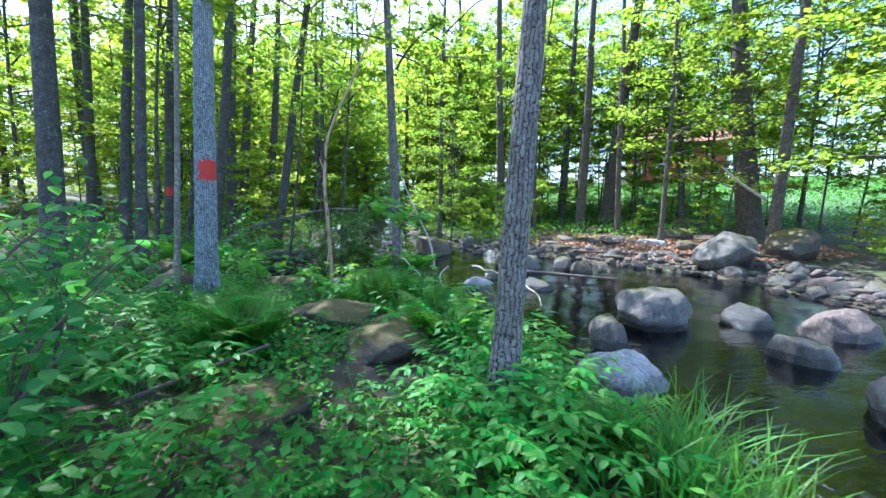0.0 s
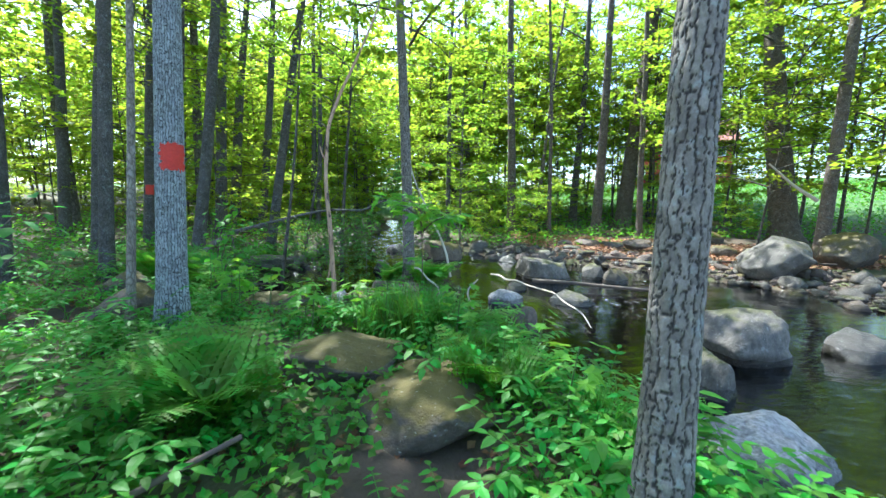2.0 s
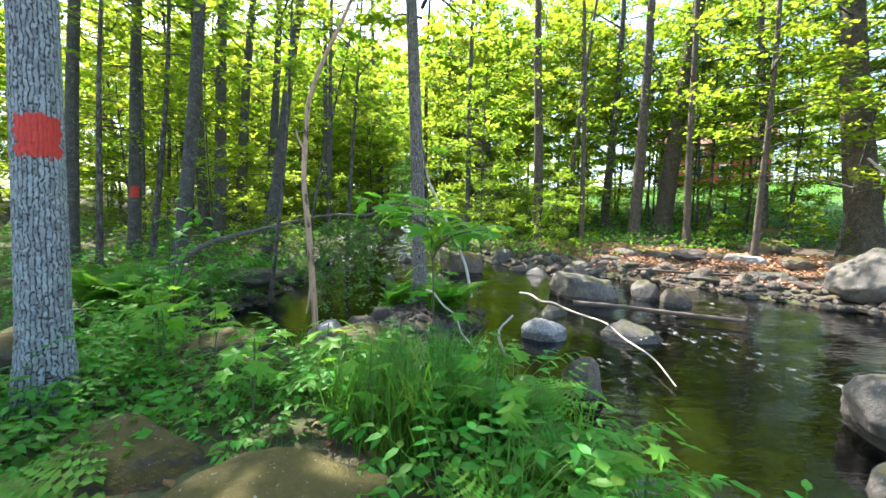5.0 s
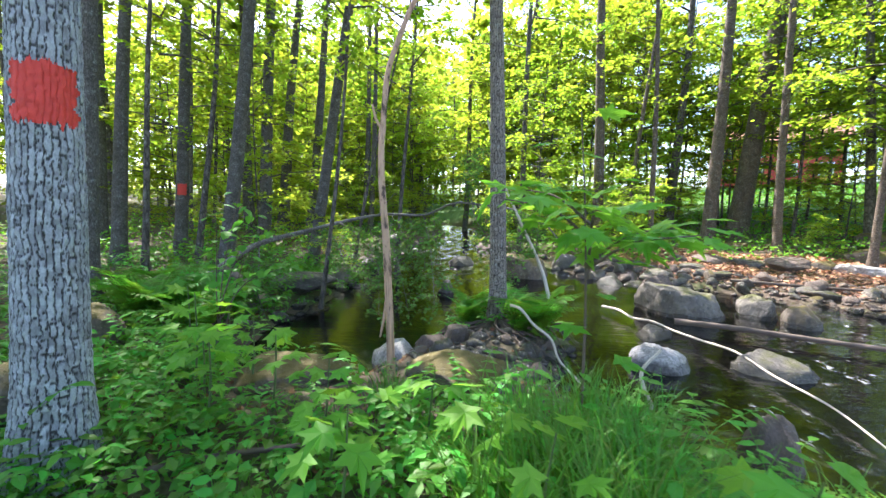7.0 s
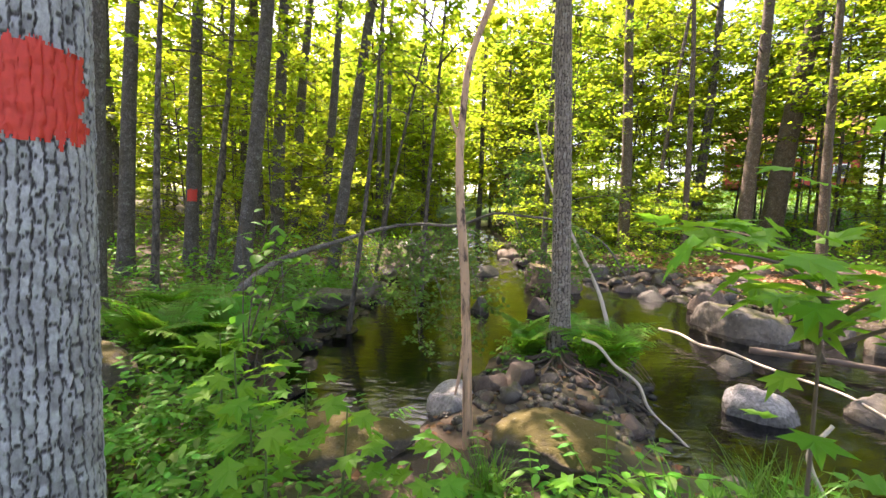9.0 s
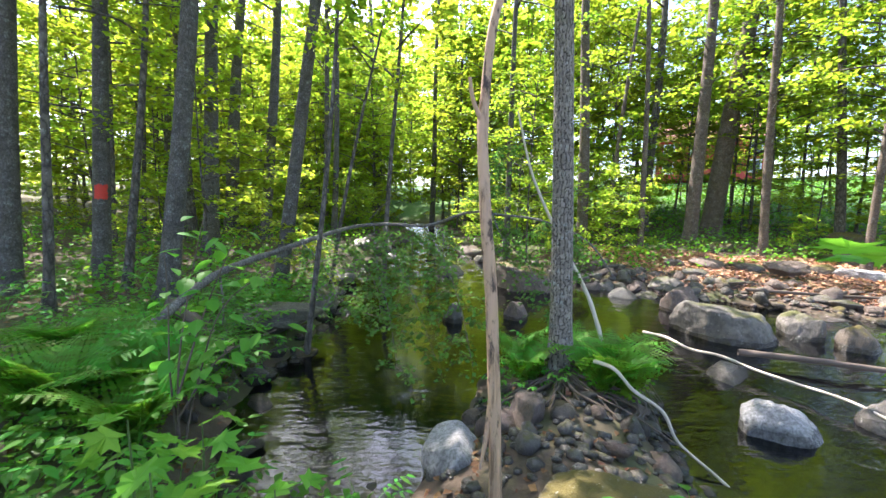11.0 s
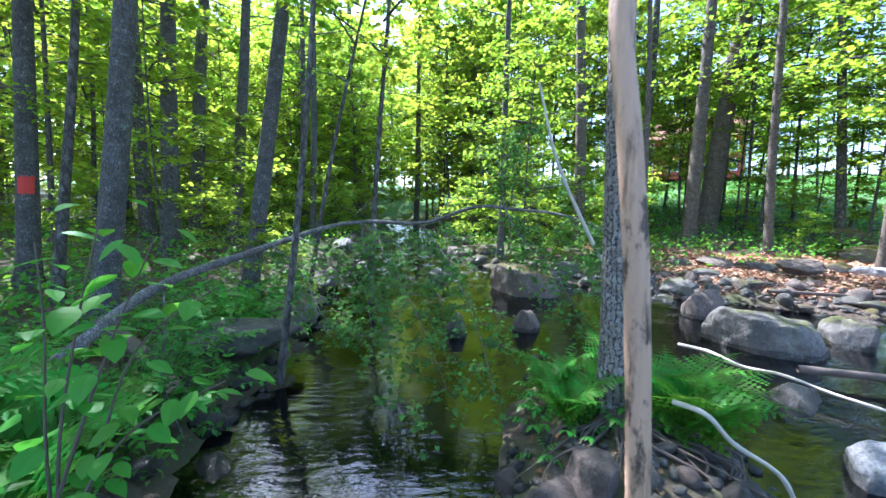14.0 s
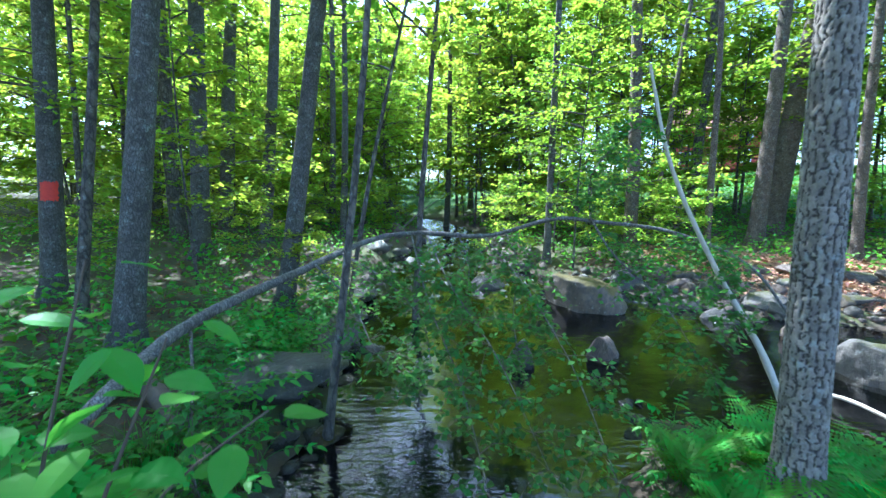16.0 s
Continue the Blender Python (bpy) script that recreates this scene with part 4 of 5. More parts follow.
def cobble_at(k, x, y, w, name, label, group):
    z0 = max(gz(x, y), -0.2)
    mt = (ROCK, ROCK_RED, ROCK_DARK, ROCK, ROCK_DARK, ROCK_RED)[k % 6] if k % 17 else ROCK_MOSS
    ob = new(name, stone_shape(20 + k % 7, 3 if w > 0.42 else 2, mt))
    ob.matrix_basis = spot(x, y, z0 + 0.1 * w, r.uniform(0, 6.28), tuple(r.normal(0, 0.2, 2)), (w, w * r.uniform(0.65, 0.95), w * r.uniform(0.7, 1.1)))
    return tagged(ob, label, "stone", group)


def bar_land(x, y):
    s = in_water(x, y)
    return -2.6 < s < 0.5 and x > (left_edge(y) + right_edge(y)) / 2


for k, (x, y) in enumerate(scatter(290, 1.0, 9.0, 7.0, 16.0, 0.19, bar_land, r)):
    cobble_at(k, x, y, float(np.clip(r.lognormal(-1.25, 0.4), 0.14, 0.62)), "cobble", "rounded grey and ruddy cobble on the gravel bar", "gravel bar cobbles")
for k, (x, y) in enumerate(scatter(190, -5.2, 2.0, 11.8, 23.0, 0.22, lambda x, y: in_water(x, y) > -0.9, r)):
    w = float(np.clip(r.lognormal(-0.95, 0.42), 0.16, 0.9))
    cobble_at(k, x, y, w, "rapids_stone", "rounded stone in the rapids", "rapids stones")
for k, (x, y) in enumerate(scatter(70, -4.6, 7.5, 0.5, 12.0, 0.45, lambda x, y: -0.25 < in_water(x, y) < 0.9, r)):
    cobble_at(k + 3, x, y, float(np.clip(r.lognormal(-1.5, 0.45), 0.1, 0.4)), "shore_stone", "rounded stone along the stream's edge", "shore stones")
for k, (x, y) in enumerate(scatter(16, -2.1, -0.5, 7.5, 8.45, 0.2, lambda x, y: in_water(x, y) < 0.25 and math.hypot(x + 2.05, y - 6.93) > 0.3, r)):
    cobble_at(k + 1, x, y, float(r.uniform(0.14, 0.3)), "shore_stone", "dark rounded stone heaped below the islet alder", "islet stones")
for k, (x, y) in enumerate(scatter(26, -5.1, -3.7, 7.6, 12.5, 0.25, lambda x, y: -0.3 < in_water(x, y) < 0.3 and x < -3.4, r)):
    cobble_at(6 * k + 2, x, y, float(r.uniform(0.18, 0.45)), "shore_stone", "dark wet stone under the bank of the pool", "pool bank stones")
# stones of the bed and fine gravel
lib = [rock_mesh(40 + k, 1) for k in range(4)]
lv = []
for me in lib:
    co = np.zeros(len(me.vertices) * 3, np.float32)
    me.vertices.foreach_get("co", co)
    lv.append((co.reshape(-1, 3), np.array([p.vertices[:] for p in me.polygons])))


def stone_field(name, places, lo, hi, material, label):
    pieces = []
    for k, (x, y) in enumerate(places):
        v, f = lv[k % 4]
        w = r.uniform(lo, hi)
        a = r.uniform(0, 6.28)
        c, s_ = math.cos(a), math.sin(a)
        p = v * [w, w * r.uniform(0.6, 1), w * r.uniform(0.6, 1)]
        p = np.stack([p[:, 0] * c - p[:, 1] * s_, p[:, 0] * s_ + p[:, 1] * c, p[:, 2]], 1) + [x, y, gz(x, y) + 0.1 * w]
        pieces.append((p, f))
    v, f = join(pieces)
    tagged(new(name, mesh_np(name, v, f, material, True)), label, "gravel", kind="stuff")


xs, ys = r.uniform(-4.6, 7.5, 2600), r.uniform(1, 14, 2600)
inside = in_water(xs, ys) > 0.05
stone_field("bed_stones", list(zip(xs[inside], ys[inside]))[:750], 0.08, 0.32, ROCK_DARK, "brown stones under the water of the stream bed")
xs, ys = r.uniform(-2.3, -0.1, 900), r.uniform(7.2, 8.75, 900)
inside = in_water(xs, ys) < 0.25
stone_field("islet_gravel", list(zip(xs[inside], ys[inside]))[:330], 0.05, 0.17, ROCK_DARK, "dark pebbles and gravel washed round the islet")
xs, ys = r.uniform(1, 10, 6000), r.uniform(6.5, 16.5, 6000)
keep = (in_water(xs, ys) < 0.2) & (in_water(xs, ys) > -3.0) & (xs > (left_edge(ys) + right_edge(ys)) / 2)
stone_field("gravel", list(zip(xs[keep], ys[keep]))[:1500], 0.06, 0.2, ROCK_RED, "ruddy gravel of the bar beside the stream")
for me in lib:
    bpy.data.meshes.remove(me)


# ---- dead wood ----
def stick(name, pts, r0, r1, material, label, category, n=40, seg=9, knots=0.12, group="", side=()):
    P = smooth_line(pts, n)
    R = np.linspace(r0, r1, n)
    sd = len(pts) * 3.1 + r0 * 100
    fn = lambda th, s: 1 + knots * np.sin(3 * th + 7 * s + sd) * np.sin(9 * s + sd) + 0.5 * knots * np.sin(23 * s + 2 * th)
    origin = P[0].copy()
    root = thing(name, spot(*origin), label, category, group)
    v, q = tube(P - origin, R, seg, fn)
    part("stem" if name == "fallen_branch" else "shaft", mesh_np("shaft", v, q, material, True), root)
    for line, a, b in side:
        L = smooth_line(line, 14)
        v, q = tube(L - origin, np.linspace(a, b, 14), 6)
        part("twig", mesh_np("twig", v, q, material, True), root)
    return root, origin


# the barkless snag in front of the pool
def bare_wood(name, pale, dark, grey):
    """Weathered wood with grain along it, bark remnants and knots."""
    m, nt, b = mat(name, 0.7)
    grain = noise_tex(nt, coords(nt, (60, 60, 2.0)), 1.0, 6, 0.7)
    blot = noise_tex(nt, coords(nt, (9, 9, 3.0)), 1.0, 6, 0.65)
    c = mix(nt, ramp(nt, grain, (0.4, (0, 0, 0)), (0.6, (1, 1, 1))), mix(nt, 0.75, pale, dark), pale)
    c = mix(nt, ramp(nt, blot, (0.42, (0, 0, 0)), (0.5, (1, 1, 1))), c, mix(nt, grain, grey, pale))
    c = mix(nt, ramp(nt, noise_tex(nt, coords(nt, (14, 14, 5.0)), 1.0, 5, 0.7), (0.54, (0, 0, 0)), (0.62, (1, 1, 1))), c, dark)
    nt.links.new(c, b.inputs["Base Color"])
    bump(nt, b, mix(nt, 0.5, grain, blot), 0.7, 0.006)
    return m


SNAG = bare_wood("barkless_snag_wood", (0.6, 0.36, 0.22), (0.06, 0.035, 0.025), (0.34, 0.22, 0.16))
root = thing("dead_sapling", spot(-2.05, 6.93, 0.2), "dead barkless pale brown sapling standing by the pool", "dead tree")
P = smooth_line([(0.015, -0.02, -0.2), (-0.01, -0.03, 0.6), (-0.05, -0.03, 1.34), (-0.09, -0.015, 1.81), (-0.1, 0.04, 2.1), (-0.09, 0.055, 2.28), (-0.055, 0.06, 2.62), (0.06, 0.1, 2.98), (0.33, 0.16, 3.58), (0.56, 0.18, 4.1), (0.9, 0.2, 5.2)], 90)
R = np.interp(P[:, 2], [-0.1, 0.5, 1.8, 2.08, 2.14, 2.2, 3.4, 5.2], [0.04, 0.033, 0.027, 0.0255, 0.032, 0.025, 0.018, 0.009])
v, q = tube(P, R, 20, lambda th, s: 1 + 0.05 * np.sin(2 * th + 3 * s) + 0.035 * np.sin(5 * th + 11 * s) + 0.09 * np.exp(-((s % 0.62) - 0.3) ** 2 / 0.0012) * (np.cos(th - 4 * s) > 0.3))
part("trunk", mesh_np("trunk", v, q, SNAG, True), root)
for line, a, b in (([(-0.03, -0.02, 0.75), (-0.06, -0.04, 0.55), (-0.085, -0.05, 0.42)], 0.022, 0.007), ([(-0.09, 0.04, 2.12), (-0.15, 0.02, 2.24), (-0.17, 0.0, 2.34)], 0.014, 0.008)):
    v, q = tube(smooth_line(line, 10), np.linspace(a, b, 10), 8)
    part("stub", mesh_np("stub", v, q, SNAG, True), root, None, "broken branch stub with torn bark")

# the arched branch over the pool
BR = bark_material("branch_bark", (0.04, 0.035, 0.03), (0.15, 0.125, 0.11), (0.3, 0.27, 0.25), 40, 0.004)
sides = [([(-3.6, 11.95, 1.7), (-3.3, 11.6, 1.95), (-3.15, 11.4, 2.05)], 0.012, 0.004),
         ([(-4.2, 11.1, 1.45), (-3.7, 10.9, 1.2), (-3.3, 10.7, 0.8), (-3.2, 10.6, 0.35)], 0.014, 0.004), ([(-4.4, 10.8, 1.38), (-3.95, 10.4, 1.1), (-3.6, 10.0, 0.7), (-3.0, 9.7, 0.55)], 0.012, 0.003),
         ([(-5.0, 9.7, 1.05), (-4.75, 9.3, 0.8), (-4.6, 9.0, 0.5), (-4.35, 8.8, 0.15)], 0.014, 0.005), ([(-2.4, 11.4, 1.72), (-2.3, 11.0, 1.4), (-2.4, 10.6, 0.9), (-2.35, 10.4, 0.4)], 0.01, 0.003),
         ([(-1.6, 10.85, 1.88), (-1.5, 10.5, 1.55), (-1.2, 10.2, 1.2), (-0.9, 9.9, 0.6)], 0.012, 0.003), ([(-1.6, 10.85, 1.88), (-1.7, 10.6, 2.3), (-1.4, 10.4, 2.7)], 0.01, 0.003),
         ([(-0.9, 10.6, 1.75), (-0.7, 10.3, 1.5), (-0.65, 10.1, 1.0)], 0.008, 0.002), ([(-2.9, 11.65, 1.6), (-2.8, 11.3, 1.3), (-2.9, 11.0, 0.7)], 0.009, 0.003),
         ([(-3.3, 11.8, 1.6), (-3.0, 10.5, 1.2), (-2.65, 9.7, 0.8), (-2.4, 9.2, 0.3)], 0.01, 0.003), ([(-2.6, 11.5, 1.6), (-2.3, 10.4, 1.2), (-2.1, 9.6, 0.75), (-2.0, 9.1, 0.3)], 0.01, 0.003), ([(-3.5, 11.8, 1.6), (-3.2, 10.4, 1.0), (-2.95, 9.6, 0.65), (-2.8, 9.1, 0.2)], 0.01, 0.003)]
root, o = stick("fallen_branch", [(-5.45, 8.3, 0.38), (-5.2, 8.75, 0.7), (-5.05, 9.6, 1.07), (-4.6, 10.6, 1.3), (-3.62, 11.95, 1.6), (-3.4, 11.85, 1.62), (-2.6, 11.5, 1.62), (-1.75, 10.9, 1.86), (-1.6, 10.85, 1.84), (-0.9, 10.6, 1.75), (-0.3, 10.35, 1.45), (0.0, 10.2, 1.0)], 0.052, 0.01, BR,
                "grey arched branch fallen across the pool, twigs trailing in the water", "branch", 90, 10, 0.1, "", sides)
r = np.random.default_rng(31)
C, sprays = [], []
for line, a, b in sides[1:]:
    L = smooth_line(line, 14)
    for p in L[2:]:
        for j in range(3):
            a = r.uniform(0, 6.28)
            reach = r.uniform(0.15, 0.5)
            q = p + np.array([math.cos(a) * reach, math.sin(a) * reach, -r.uniform(0.0, 0.35) * reach - 0.04])
            t = np.linspace(0, 1, 4)[:, None]
            S = p + (q - p) * t + [0, 0, 0.08] * np.sin(np.pi * t)
            sprays.append(tube(S - o, [0.004, 0.003, 0.0025, 0.0015], 3))
            n = 20
            u = r.uniform(0.15, 1.05, n)[:, None]
            C.append(p + (q - p) * u + [0, 0, 0.06] * np.sin(np.pi * u) + r.normal(0, 1, (n, 3)) * [0.035, 0.035, 0.02])
v, q = join(sprays)
tagged(part("spray", mesh_np("spray", v, q, TWIG, True), root, None, "fine trailing brown twigs"), kind="stuff")
C = np.concatenate(C) - o
C[:, 2] = np.maximum(C[:, 2], 0.03 - o[2])
v, f = leaf_cloud(C, 0.055, 0.6, r)
part("foliage", mesh_np("foliage", v, f, LEAF_TRAIL), root, None, "small green leaves on trailing twigs")

stick("driftwood_stick", [(0.72, 10.75, 0.1), (0.86, 10.45, 0.13), (1.0, 10.0, 0.1), (1.12, 9.75, 0.14), (1.3, 9.36, 0.11), (1.5, 9.05, 0.09), (1.62, 8.6, 0.12), (1.66, 8.0, 0.08), (1.73, 7.4, 0.06), (1.64, 6.7, 0.02)], 0.02, 0.007, DRIFT, "long bleached stick lying in the stream", "stick", 60)
stick("root", [(-0.98, 8.35, 0.6), (-0.88, 8.2, 0.6), (-0.74, 8.13, 0.45), (-0.56, 7.98, 0.33), (-0.48, 7.9, 0.14), (-0.33, 7.7, 0.02), (-0.2, 7.5, -0.08)], 0.017, 0.009, DRIFT, "bleached root winding down from the islet", "root", 50, 10, 0.15)
stick("log", [(1.55, 9.95, 0.1), (2.2, 9.65, 0.12), (2.9, 9.38, 0.1), (3.9, 9.0, 0.08)], 0.042, 0.03, LOG_BARK, "dark wet log lying across the shallows", "log", 40, 12)
root, o = stick("log", [(-6.1, 10.4, 0.55), (-5.4, 9.85, 0.45), (-4.75, 9.32, 0.33)], 0.085, 0.075, LOG_BARK, "sawn log with pale end on the bank of the pool", "log", 24, 14)
v, q = tube(np.array([(-4.76, 9.33, 0.332), (-4.735, 9.305, 0.328), (-4.733, 9.303, 0.327)]) - o, [0.074, 0.072, 0.001], 14)
part("cut_end", mesh_np("cut_end", v, q, CUT_WOOD), root, None, "pale sawn end")
stick("log", [(4.0, 13.0, 0.3), (5.5, 12.6, 0.28), (7.4, 11.8, 0.33), (9.0, 10.6, 0.45)], 0.035, 0.02, LOG_BARK, "long weathered pole lying on the gravel bar", "log", 40, 9)
stick("leaning_sapling", [(-0.3, 9.75, 0.2), (-0.4, 9.95, 0.7), (-0.75, 10.2, 1.5), (-1.15, 10.3, 2.4), (-1.35, 10.35, 3.2)], 0.03, 0.012, DRIFT, "pale dead sapling leaning over the islet", "dead tree", 40)
stick("dead_tree", [(2.75, 21.3, 0.6), (2.0, 21.6, 1.7), (0.9, 22.0, 3.6)], 0.13, 0.09, BARK_FAR, "dead trunk leaning in the wood", "dead tree", 24, 10)
stick("fallen_branch", [(9.3, 11.6, 2.0), (8.6, 11.5, 2.35), (7.8, 11.4, 2.9)], 0.05, 0.02, DRIFT, "bare broken branch reaching over the bank", "branch", 20, 8)
stick("driftwood_stick", [(-2.0, 2.3, 0.5), (-1.75, 2.6, 0.55), (-1.4, 3.0, 0.62)], 0.02, 0.012, TWIG, "thin brown stick lying on the bank", "stick", 20)
stick("driftwood_stick", [(-3.0, 5.2, 0.42), (-2.6, 5.5, 0.4), (-2.1, 5.7, 0.4)], 0.022, 0.012, TWIG, "thin brown stick lying among leaves", "stick", 20)
stick("driftwood_stick", [(-0.05, 6.6, 0.3), (-0.12, 6.65, 0.55), (0.02, 6.7, 0.7)], 0.016, 0.01, DRIFT, "short bleached stub standing in the plants", "stick", 16)
# the tangle of roots under the islet alder
r = np.random.default_rng(77)
root = thing("root_tangle", spot(-1.12, 8.75, 0.3), "tangle of brown roots washed bare under the alder", "roots")
for k in range(58):
    a = r.uniform(-2.9, 0.5)
    L = r.uniform(0.4, 1.15)
    pts = [(0.08 * math.cos(a), 0.08 * math.sin(a), 0.04), (0.35 * L * math.cos(a), 0.35 * L * math.sin(a), r.uniform(-0.05, 0.04)), (0.7 * L * math.cos(a + r.normal(0, 0.3)), 0.7 * L * math.sin(a), r.uniform(-0.15, 0.0)), (L * math.cos(a + r.normal(0, 0.4)), L * math.sin(a), -0.33)]
    v, q = tube(smooth_line(pts, 12), np.linspace(r.uniform(0.007, 0.02), 0.003, 12), 6)
    part("root", mesh_np("root", v, q, TWIG, True), root)


# ---- plants ----
def blade_leaf(outline, fold=0.12, droop=0.25):
    """A leaf from half widths at steps along its midrib (length 1 along +y). Gives verts and triangles."""
    n = len(outline)
    V, F = [], []
    for i, (t, w) in enumerate(outline):
        z = -droop * t * t
        V += [(0, t, z), (-w, t, z + fold * w), (w, t, z + fold * w)]
    for i in range(n - 1):
        a, b = 3 * i, 3 * i + 3
        F += [(a, b, b + 1), (a, b + 1, a + 1), (a, a + 2, b + 2), (a, b + 2, b)]
    return np.array(V, float), np.array(F)


OVAL = blade_leaf([(0, 0.01), (0.12, 0.2), (0.3, 0.33), (0.5, 0.34), (0.72, 0.24), (0.9, 0.09), (1, 0.0)])
LEAFLET = blade_leaf([(0, 0.01), (0.25, 0.22), (0.6, 0.2), (1, 0.0)])


def maple_leaf():
    """A five-lobed leaf one unit long."""
    tips = [(-2.2, 0.5), (-1.75, 0.3), (-1.15, 0.72), (-0.8, 0.42), (-0.42, 0.6), (-0.25, 0.5), (0, 1.0), (0.25, 0.5), (0.42, 0.6), (0.8, 0.42), (1.15, 0.72), (1.75, 0.3), (2.2, 0.5)]
    V = [(0, 0.25, 0)]
    for a, d in tips:
        V.append((d * math.sin(a) * 0.85, 0.25 + d * math.cos(a) * 0.75, -0.14 * d * d + 0.05 * (int(d * 10) % 2)))
    V.append((0, 0.05, 0))
    n = len(tips)
    F = [(0, i + 1, i + 2) for i in range(n - 1)] + [(0, n, n + 1), (0, n + 1, 1)]
    return np.array(V, float), np.array(F)[:, ::-1]


MAPLE = maple_leaf()


def placed(vf, pos, heading, pitch, roll, size):
    v, f = vf
    m = np.array(Euler((pitch, roll, heading)).to_matrix())
    return (v * size) @ m.T + pos, f


def stem_tri(points, r0, r1, seg=3):
    v, q = tube(points, np.linspace(r0, r1, len(points)), seg)
    return v, np.concatenate([q[:, [0, 1, 2]], q[:, [0, 2, 3]]])


def compound_leaf(seed, pairs, length, leaflet):
    """A stalk with leaflets in pairs and one at its end, arching outwards along +y."""
    r = np.random.default_rng(seed)
    t = np.linspace(0, 1, 7)
    P = np.stack([0.04 * length * np.sin(3 * t + seed), length * (0.25 * t + 0.55 * t * t), length * (1.0 * t - 0.38 * t * t)], 1)
    pieces = [stem_tri(P, 0.0035, 0.0015)]
    for k in range(pairs):
        f = 0.62 + 0.36 * k / max(1, pairs - 0.5)
        p = np.array([np.interp(f, t, P[:, i]) for i in range(3)])
        for sgn in (-1, 1):
            pieces.append(placed(LEAFLET, p, -sgn * r.uniform(0.8, 1.25), r.uniform(-0.25, 0.15), sgn * 0.1, leaflet * r.uniform(0.8, 1.15)))
    pieces.append(placed(LEAFLET, P[-1], r.normal(0, 0.1), r.uniform(-0.3, 0.1), 0, leaflet * 1.2))
    return mesh_np("leaf", *join(pieces), LEAF_HERB)


def frond_mesh(seed, length):
    """A fern frond: a curved midrib with toothed pinnae that shorten to the tip."""
    r = np.random.default_rng(seed)
    t = np.linspace(0, 1, 14)
    P = np.stack([0.05 * length * np.sin(2.5 * t + seed), length * (0.2 * t + 0.5 * t * t), length * (1.1 * t - 0.5 * t * t)], 1)
    pieces = [stem_tri(P, 0.004, 0.001)]
    n = 19
    for k in range(n):
        f = 0.14 + 0.85 * k / n
        p = np.array([np.interp(f, t, P[:, i]) for i in range(3)])
        pl = length * 0.3 * math.sin(math.pi * min(1, 0.16 + 0.86 * f) ** 0.8) + 0.008
        slope = math.atan2(np.interp(f, t, np.gradient(P[:, 2])), np.interp(f, t, np.gradient(P[:, 1])))
        for sgn in (-1, 1):
            teeth = 5
            V, F = [(0, 0, 0)], []
            for j in range(teeth):
                u0, u1 = (j + 0.55) / teeth, (j + 1) / teeth
                w = 0.2 * (1 - u0) ** 0.7 + 0.03
                V += [(-w, u0, 0.012), (w, u0, 0.012), (0, u1, 0)]
                b = 3 * j
                F += [(b, b + 3, b + 1), (b, b + 2, b + 3)]
            pieces.append(placed((np.array(V, float), np.array(F)), p, -sgn * r.uniform(1.15, 1.35), slope * 0.3 - 0.15 + r.normal(0, 0.06), sgn * slope * 0.8, pl))
    return mesh_np("frond", *join(pieces), LEAF_FERN)


HERB_LEAVES = [compound_leaf(k, 3 + k % 2, 0.44 + 0.04 * k, 0.078 + 0.008 * (k % 3)) for k in range(5)]
LOW_LEAVES = [compound_leaf(20 + k, 3, 0.3, 0.075) for k in range(3)]
FRONDS = [frond_mesh(k, 0.75) for k in range(4)]


def fan(name, x, y, meshes, n, scale, label, category, group, part_name, r, lift=0.0, spread=0.35):
    root = thing(name, spot(x, y, gz(x, y) - 0.02 + lift), label, category, group)
    a0 = r.uniform(0, 6.28)
    for k in range(n):
        s = scale * r.uniform(0.7, 1.2)
        part(part_name, meshes[(k + int(a0 * 7)) % len(meshes)], root, spot(r.normal(0, 0.03), r.normal(0, 0.03), 0, a0 + k * 6.283 / n + r.normal(0, 0.25), (r.normal(0, spread * 0.5), 0), s))
    return root


ROUTE = np.array([(-0.03, 0.04), (-0.42, 1.0), (-0.48, 1.55), (-0.38, 2.1), (-0.67, 3.3), (-1.22, 3.75), (-1.77, 4.25), (-2.35, 5.05), (-2.47, 5.55), (-2.71, 6.2), (-3.1, 6.85)])


def off_route(x, y):
    best = 99.0
    for a, b in zip(ROUTE[:-1], ROUTE[1:]):
        d = b - a
        u = min(1, max(0, float(np.dot((x, y) - a, d) / np.dot(d, d))))
        best = min(best, math.hypot(x - a[0] - u * d[0], y - a[1] - u * d[1]))
    return best


BARE = [(-0.62, 3.55, 0.72), (-1.28, 4.15, 0.68), (-2.25, 4.55, 0.5), (-1.35, 2.5, 0.6), (-1.15, 2.05, 0.45), (-1.5, 6.75, 0.5), (-2.85, 6.55, 0.48), (-2.2, 7.4, 0.5), (-3.28, 5.3, 0.2), (0.385, 2.73, 0.18), (-1.2, 7.7, 0.5), (-4.2, 5.7, 0.4), (-2.05, 6.93, 0.25)]


def herb_land(x, y):
    return in_water(x, y) < -0.08 and not (y > 6.3 and x > -2.7) and all(math.hypot(x - a, y - b) > c for a, b, c in BARE)


